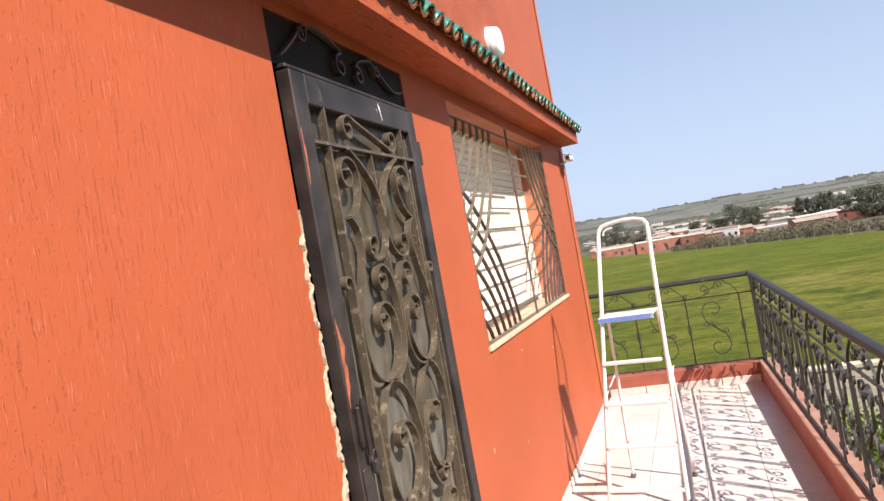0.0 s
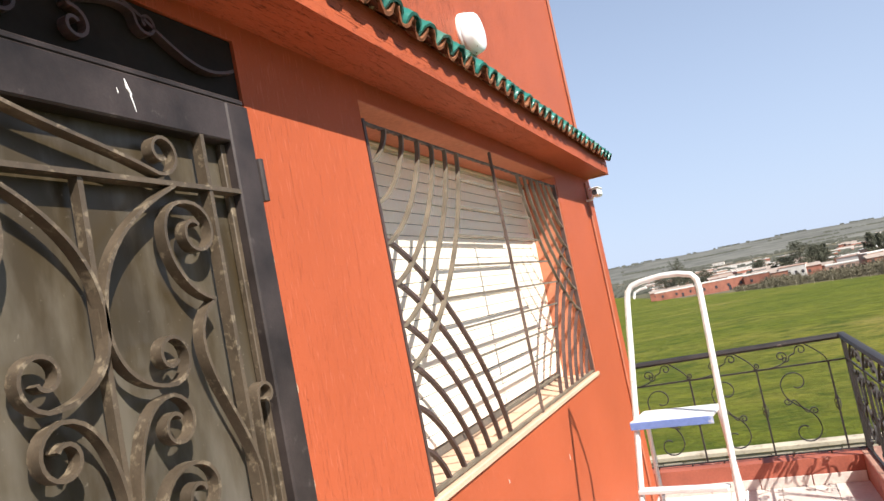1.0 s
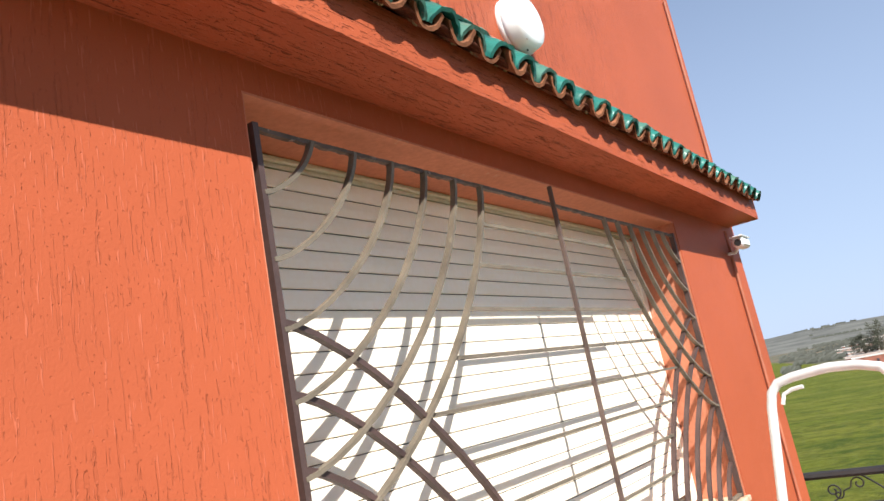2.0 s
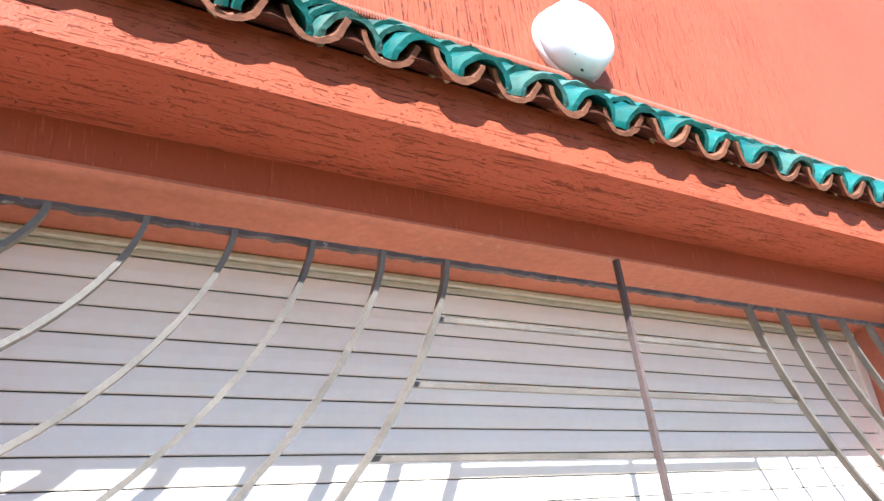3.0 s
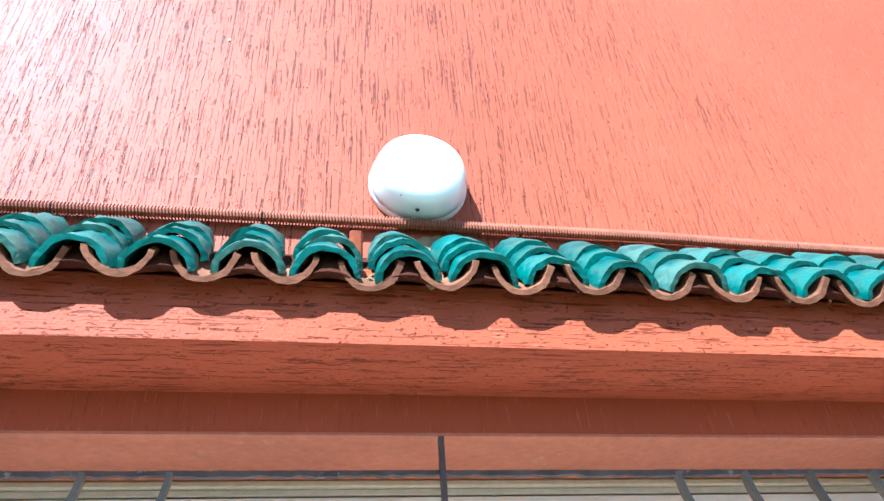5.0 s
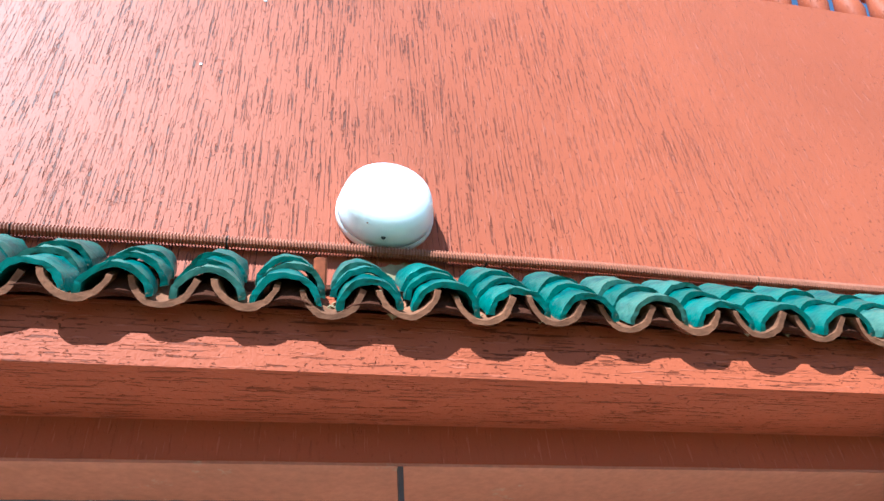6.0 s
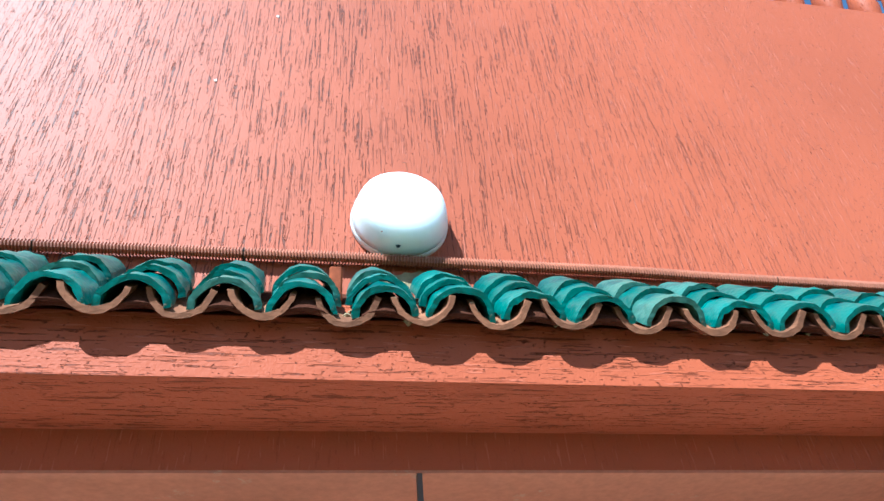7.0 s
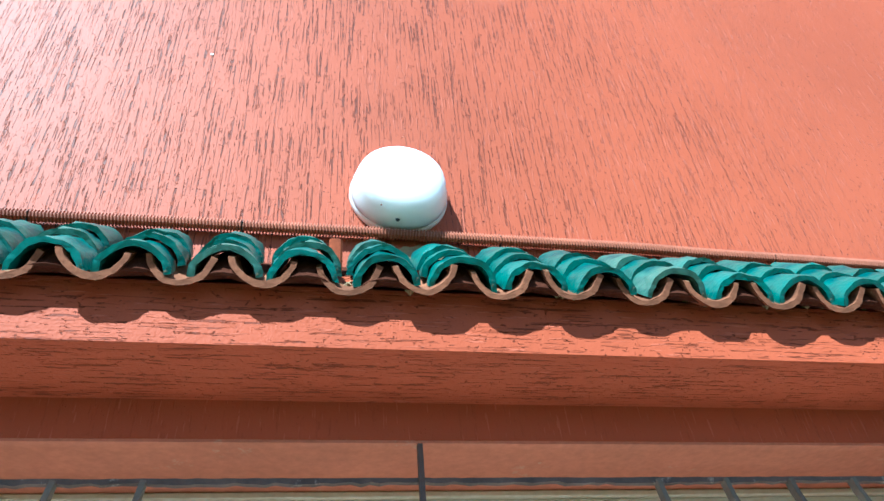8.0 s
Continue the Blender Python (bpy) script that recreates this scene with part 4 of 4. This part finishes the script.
def railing(label, length, at, angle, dense):
    r = thing("railing", label, "railing", at, "terrace railings")
    r.rotation_euler.z = angle
    sec = [(-0.030, 0.0), (-0.023, 0.020), (0.0, 0.028), (0.023, 0.020), (0.030, 0.0), (0.020, -0.016), (-0.020, -0.016)]
    part("handrail", Geo().rings([[(a, y, rail_top - 0.02 + b_) for a, b_ in sec] for y in (-0.02, length)]), M_rail, r, "", True)
    part("upper_bar", Geo().box(-0.006, 0.006, 0, length, 0.729, 0.741), M_rail, r)
    part("bottom_bar", Geo().box(-0.008, 0.008, 0, length, 0.078, 0.088), M_rail, r)
    n = int(length / panel_l)
    for i in range(n + 1):
        y = 0.13 + i * panel_l
        if y > length:
            break
        b = part("baluster", post_mesh, None, r)
        b.location.y = y
        k = part("basket", basket_mesh, None, b)
        for me in (motif_meshes if dense else sparse):
            if y + panel_l < length + 0.25:
                s = part("scroll", me, None, r)
                s.location.y = y + panel_l / 2
        for q in (0.12, 0.38):
            if y + q < length:
                part("foot", Geo().box(-0.006, 0.006, y + q - 0.006, y + q + 0.006, 0.06, 0.08), M_rail, r)
    part("corner_post", Geo().box(-0.014, 0.014, -0.014, 0.014, 0.06, rail_top - 0.03), M_rail, r)
    return r


slope = math.atan(0.036)
railing("black wrought iron railing with scrolls on the side curb", 9.0, (side_x(6.10) + 0.06, 6.10, 0.0), math.pi + slope, True)
railing("black wrought iron railing with scrolls across the terrace end", 1.9, (side_x(6.10) + 0.06, 6.13, 0.0), math.pi / 2, False)

# ---- step ladder ----
ladder = thing("step_ladder", "white painted aluminium step ladder with a blue-edged platform", "ladder", (0.53, 3.06, FLOOR + 0.077))
ladder.rotation_euler.z = radians(-8)
LH = 1.665         # height of the hoop
LEAN = 0.42        # how far the hoop stands behind the feet


def lad(x, h, off=0.0):
    """A point of the front frame: x across as a share of the half width, h up."""
    half = 0.235 - 0.075 * h / LH
    return (x * half + 0.045 * h / LH, LEAN * h / LH + off, h)


arch = [lad(-1, -0.06)] + [lad(-1, h) for h in (0.4, 0.8, 1.2, 1.5, 1.58)]
arch += [lad(-0.97, 1.62), lad(-0.85, 1.645), lad(-0.6, 1.655), lad(-0.2, 1.662), lad(0.05, 1.665), lad(0.5, 1.66), lad(0.85, 1.645), lad(0.97, 1.62)]
arch += [lad(1, h) for h in (1.58, 1.5, 1.2, 0.8, 0.4, -0.06)]
part("front_frame", Geo().pipe(arch, 0.0135, 10), M_alu, ladder, "", True)
part("tool_hook", Geo().pipe([lad(-0.80, 1.585), lad(-0.76, 1.612), lad(-0.62, 1.622), lad(-0.42, 1.626)], 0.006, 8), M_alu, ladder, "", True)
for h in (0.03, 0.28, 0.53, 0.78):
    half = 0.235 - 0.075 * h / LH - 0.012
    y = LEAN * h / LH
    part("step", Geo().soft_box(-half, half, y - 0.025, y + 0.03, h - 0.018, h, 0.003), M_alu, ladder)
half = 0.235 - 0.075 * 1.0 / LH - 0.012
py = LEAN * 1.05 / LH
platform = part("platform", Geo().soft_box(-half, half, py - 0.03, py + 0.20, 1.05, 1.062, 0.003), M_alu, ladder, "worn white platform")
part("edge_trim", Geo().soft_box(-half, half, py - 0.034, py - 0.0305, 1.026, 1.058, 0.001), M_blue, platform, "blue plastic front edge")
for s in (-1, 1):
    part("rear_leg", Geo().pipe([(s * 0.165, py + 0.17, 1.04), (s * 0.2027, 0.505, -0.06)], 0.011, 8), M_alu, ladder)
    part("brace", Geo().pipe([(s * 0.205, 0.16, 0.55), (s * 0.19, py + 0.24, 0.66)], 0.005, 6), M_alu, ladder)
    part("foot", Geo().soft_box(s * 0.2385 - 0.020, s * 0.2385 + 0.020, -0.036, 0.004, -0.077, -0.042, 0.004), M_alu_foot, ladder)
    part("foot", Geo().soft_box(s * 0.203 - 0.016, s * 0.203 + 0.016, 0.488, 0.522, -0.077, -0.047, 0.004), M_alu_foot, ladder)

# ---- garden wall and shrubs below the terrace ----
gwall = structure("garden_wall", Geo().box(-14, 16, 15.02, 15.20, GROUND, -2.12), M_block, "pale block garden wall at the field edge", "wall")
part("coping", Geo().soft_box(-14, 16, 14.97, 15.25, -2.118, -2.02, 0.015), M_block, gwall)
blocks = [Geo().soft_box(0.008, 0.392 - 0.01 * i, -0.015 - 0.004 * i, 0.0, 0.006, 0.192, 0.006).mesh("block", M_block) for i in range(3)]
rb = random.Random(8)
for row in range(5):
    for i in range(30):
        bl = part("block", blocks[rb.randrange(3)], None, gwall)
        bl.location = (-3.4 + i * 0.4 + (0.2 if row % 2 else 0), 15.018, -2.32 - row * 0.2)


def leaf_cloud(g, c, size, n, leaf, rnd):
    for _ in range(n):
        d = Vector((rnd.gauss(0, 1), rnd.gauss(0, 1), rnd.gauss(0, 1))).normalized() * (rnd.random() ** 0.45)
        p = Vector(c) + Vector((d.x * size[0], d.y * size[1], d.z * size[2]))
        a = Vector((rnd.gauss(0, 1), rnd.gauss(0, 1), rnd.gauss(0, 1))).normalized()
        b_ = a.cross(Vector((rnd.gauss(0, 1), rnd.gauss(0, 1), rnd.gauss(0, 1)))).normalized()
        s = leaf * rnd.uniform(0.6, 1.4)
        k = len(g.v)
        g.v += [tuple(p - a * s), tuple(p + b_ * s * 0.5), tuple(p + a * s), tuple(p - b_ * s * 0.5)]
        g.f.append((k, k + 1, k + 2, k + 3))


rs = random.Random(11)
for x, y, s in ((4.6, 9.5, 1.3), (6.0, 11.5, 1.4), (3.6, 12.6, 1.0), (7.6, 13.0, 1.2), (5.0, 13.8, 0.9), (3.4, 6.5, 1.1), (3.9, 4.0, 1.2)):
    shrub = thing("shrub", "yellow-green leafy garden shrub beside the terrace", "shrub", (x, y, GROUND), "garden shrubs")
    part("stem", Geo().pipe([(0, 0, 0), (0.03, 0.02, 0.6), (0.0, 0.06, 1.0)], [0.05, 0.04, 0.015], 7), M_bark, shrub)
    g = Geo()
    for _ in range(9):
        leaf_cloud(g, (rs.uniform(-0.6, 0.6) * s, rs.uniform(-0.6, 0.6) * s, 0.8 + rs.uniform(-0.3, 0.4) * s), (0.45 * s, 0.45 * s, 0.4 * s), 130, 0.055, rs)
    part("crown", g, M_leaf2, shrub)

# ---- village, trees and fields beyond ----
def house(x, y, wx, wy, h, wall_mat, label, roof_h=0.0, wins=3, turn_deg=0):
    hs = thing("village_house", label, "house", (x, y, gz(x, y)), "village houses")
    hs.rotation_euler.z = radians(turn_deg)
    part("wall", Geo().box(-wx / 2, wx / 2, -wy / 2, wy / 2, -0.3, h), wall_mat, hs)
    if roof_h:
        part("roof", Geo().rings([[(xx, -wy / 2 - 0.3, h), (xx, 0, h + roof_h), (xx, wy / 2 + 0.3, h)] for xx in (-wx / 2 - 0.2, wx / 2 + 0.2)]), M_roofgrey, hs)
    else:
        part("roof", Geo().box(-wx / 2 - 0.1, wx / 2 + 0.1, -wy / 2 - 0.1, wy / 2 + 0.1, h, h + 0.35), M_whitewall if wall_mat is not M_whitewall else M_pinkwall, hs)
    for i in range(wins):
        cx = -wx / 2 + (i + 0.5) * wx / wins
        wdw = part("window", Geo().box(cx - 0.45, cx + 0.45, -wy / 2 - 0.06, -wy / 2 - 0.01, h * 0.4, h * 0.4 + 1.1), M_pane, hs)
    part("door", Geo().box(wx * 0.12, wx * 0.12 + 0.95, -wy / 2 - 0.07, -wy / 2 - 0.02, 0, 2.1), M_pane, hs)


rh = random.Random(21)
mats = ((M_brickred, "low red brick farm house"), (M_pinkwall, "low pinkish plastered house"), (M_whitewall, "low whitewashed house"))
def field_edge(slope):
    """Distance at which the crop ends, along a line of sight x = slope * y."""
    return 225 / (1 + 3.4 * max(slope, -0.13))


for i in range(170):
    slope = rh.uniform(-0.13, 0.34)
    near = max(field_edge(slope) + 18, 285)
    y = near + (850 - near) * rh.random() ** 1.7
    k = rh.choices((0, 1, 2), (5, 5, 2))[0]
    house(slope * y, y, rh.uniform(7, 20), rh.uniform(5, 9), rh.uniform(2.6, 4.6), mats[k][0], mats[k][1] + " across the field", rh.choice((0, 0, 0, 1.0)), rh.randrange(2, 5),
          rh.uniform(-20, 20))
house(94, 366, 13, 6, 4.2, M_whitewall, "white hall with a pale roof", 1.0, 4, 4)
house(40, 262, 13, 5, 2.6, M_brickred, "long red brick barn at the field edge", 1.0, 4, 8)
house(26, 250, 9, 5, 2.6, M_pinkwall, "pinkish farm house at the field edge", 0.0, 3, -6)
house(-38, 425, 20, 5, 2.6, M_whitewall, "long low whitewashed house", 0, 4, 3)
for i in range(14):
    y = rh.uniform(700, 1500)
    house(-0.1 * y + rh.random() * 0.6 * y, y, rh.uniform(14, 40), 8, rh.uniform(3, 6), M_whitewall, "distant white farm building", 0, 4, rh.uniform(-10, 10))


def tree(x, y, h, wd, label, seed, dense=34, low=0.28):
    r = random.Random(seed)
    t = thing("tree", label, "tree", (x, y, gz(x, y)), "village trees")
    tr = Geo()
    tr.pipe([(0, 0, -0.2), (0.1, 0, h * 0.3), (0, 0.1, h * 0.75)], [h * 0.035, h * 0.028, h * 0.008], 7)
    for q in range(5):
        a = q * 1.3 + r.random()
        z = h * (0.3 + 0.08 * q)
        tr.pipe([(0.05, 0, z), (math.cos(a) * wd * 0.5, math.sin(a) * wd * 0.5, z + h * 0.22)], [h * 0.015, h * 0.004], 5)
    part("trunk", tr, M_bark, t)
    g = Geo()
    for _ in range(dense):
        a, rr, z = r.random() * 6.283, math.sqrt(r.random()) * wd, r.uniform(low, 0.95)
        k = math.sin(min(1, max(0.1, (z - 0.15) / 0.8)) * math.pi) ** 0.6
        leaf_cloud(g, (math.cos(a) * rr * k, math.sin(a) * rr * k, z * h), (wd * 0.32, wd * 0.32, h * 0.11), 150, 0.24, r)
    part("crown", g, M_leaf, t)


for i, (x, y, h, wd) in enumerate(((18, 300, 13, 6.5), (24, 308, 11, 5.5), (12, 312, 9, 5), (29, 332, 11, 5), (46, 332, 12, 2.8), (50, 338, 11, 2.8), (54, 330, 13, 2.8),
                                   (58, 334, 12, 3.0), (64, 346, 10, 4), (56, 268, 10.5, 6.0), (62, 272, 10, 6), (68, 276, 9, 6), (34.5, 118, 3.8, 3.4), (38, 121, 3.6, 3.6),
                                   (41.5, 119, 4.2, 4.0), (-37, 424, 19, 6), (-45, 428, 13, 7), (-24, 436, 9, 7), (-31, 418, 8, 6), (82, 300, 9, 6), (92, 310, 10, 6),
                                   (100, 340, 9, 5), (6, 420, 9, 6), (36, 470, 10, 6), (76, 480, 11, 7), (110, 500, 11, 7))):
    tree(x, y, h, wd, "dark green bushy tree at the field edge" if y < 290 else "dark green tree among the village houses", 100 + i, 34, 0.06 if y < 200 else 0.18)

reeds = Geo()
for i in range(620):
    slope = rs.uniform(-0.02, 0.30)
    y = field_edge(slope) + 4 + rs.uniform(0, 38)
    x = slope * y
    mound = noise.noise(Vector((slope * 22, 0, 3)))
    if mound < -0.15 and rs.random() < 0.7:
        continue
    k = rs.uniform(0.5, 1.2) * (1.0 + 0.7 * max(0, mound)) * (1.25 if 0.02 < slope < 0.19 else 0.75)
    leaf_cloud(reeds, (x, y, gz(x, y) + 0.8 * k), (2.2 * k, 1.5, 1.2 * k), 130, 0.16, rs)
tagged(part("scrub", reeds, M_reed), "brown scrub along the field edge", "scrub", "", "stuff")
hedge = Geo()
for i in range(6500):
    row = rs.randrange(9)
    y = (420, 520, 600, 700, 820, 960, 1150, 1400, 1800)[row]
    x = -0.2 * y + rs.random() * 0.8 * y
    if noise.noise(Vector((x * 0.012, row * 7.1, 0))) < -0.12:
        continue
    s = rs.uniform(0.8, 1.9) * (1 + y / 1200)
    k = len(hedge.v)
    z = gz(x, y) + rs.uniform(0, 1.2) * (1 + y / 900)
    hedge.v += [(x - s, y, z), (x + s, y + 1, z), (x + s * 0.5, y, z + s), (x - s * 0.6, y + 1, z + s * 1.2)]
    hedge.f.append((k, k + 1, k + 2, k + 3))
for i in range(16):
    slope = -0.01 + 0.0205 * i
    y = field_edge(slope) - 4
    post = thing("fence_post", "thin pale post at the field edge", "post", (slope * y, y, gz(slope * y, y)), "field fence posts")
    part("stake", Geo().pipe([(0, 0, -0.2), (0.03, 0, 1.4)], [0.04, 0.03], 6), M_block, post)
def crest(x):
    """Height of the skyline at the foot of the sky."""
    slope = x / 2500
    lift = 0.0152 - 0.0026 * min(max((slope + 0.1) / 0.215, 0), 1) - 0.0055 * min(max((slope - 0.115) / 0.21, 0), 1)
    return 1.6 + 2500 * lift + 4 * noise.noise(Vector((x * 0.004, 0, 0))) + 2 * noise.noise(Vector((x * 0.02, 5, 0)))


for i in range(5200):
    row = rs.randrange(6)
    y = (1600, 1720, 1880, 2050, 2220, 2380)[row]
    x = -0.16 * y + rs.random() * 0.7 * y
    if noise.noise(Vector((x * 0.006, row * 5.3, 2))) < -0.05:
        continue
    s = rs.uniform(1.5, 4.0)
    k = len(hedge.v)
    z = GROUND - 12 + (crest(x * 2500 / y) - 5 - GROUND + 12) * (y - 1500) / 1000
    hedge.v += [(x - s, y, z - 1), (x + s, y + 1, z - 1), (x + s * 0.5, y, z + s), (x - s * 0.6, y + 1, z + s * 1.2)]
    hedge.f.append((k, k + 1, k + 2, k + 3))
hill = Geo()
hr = []
for i in range(81):
    x = -2200 + i * 60
    hr.append([(x, 1500, GROUND - 12), (x, 2500, crest(x) - 5), (x, 2900, GROUND - 12)])
for i in range(2600):
    x = -500 + 2300 * rs.random()
    if noise.noise(Vector((x * 0.011, 0, 9))) + 0.6 * noise.noise(Vector((x * 0.05, 3, 9))) < 0.05:
        continue
    s = rs.uniform(1.0, 2.6)
    k = len(hedge.v)
    zb = crest(x) - 7
    hedge.v += [(x - s, 2480, zb), (x + s, 2481, zb), (x + s * 0.5, 2480, zb + 3 + s), (x - s * 0.6, 2481, zb + 3 + s * 1.1)]
    hedge.f.append((k, k + 1, k + 2, k + 3))
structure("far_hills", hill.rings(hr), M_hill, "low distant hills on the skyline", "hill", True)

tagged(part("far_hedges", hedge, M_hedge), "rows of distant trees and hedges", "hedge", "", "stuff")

# ---- floor tiles, laid last ----
tile_mesh = Geo().soft_box(0.0015, 0.3585, 0.0015, 0.3585, -0.006, 0.0, 0.0015).mesh("floor_tile", M_floor)
for i in range(-1, 5):
    for j in range(26):
        x, y = 0.15 + 0.36 * i, FAR - 0.36 * (j + 1)
        if x < -0.001:
            me = Geo().soft_box(0.212, 0.3585, 0.0015, 0.3585, -0.006, 0.0, 0.0015).mesh("floor_tile", M_floor) if j == 0 else bpy.data.objects["edge_tile"].data
            ti = part("edge_tile" if j == 0 else "floor_tile", me, None, floor_ob)
        elif x > side_x(y) - 0.01:
            continue
        elif x + 0.36 > side_x(y) + 0.1:
            cut = side_x(y) + 0.08 - x
            ti = part("floor_tile", Geo().soft_box(0.0015, cut, 0.0015, 0.3585, -0.006, 0.0, 0.0015), M_floor, floor_ob)
        else:
            ti = part("floor_tile", tile_mesh, None, floor_ob)
        ti.location = (x, y, FLOOR)
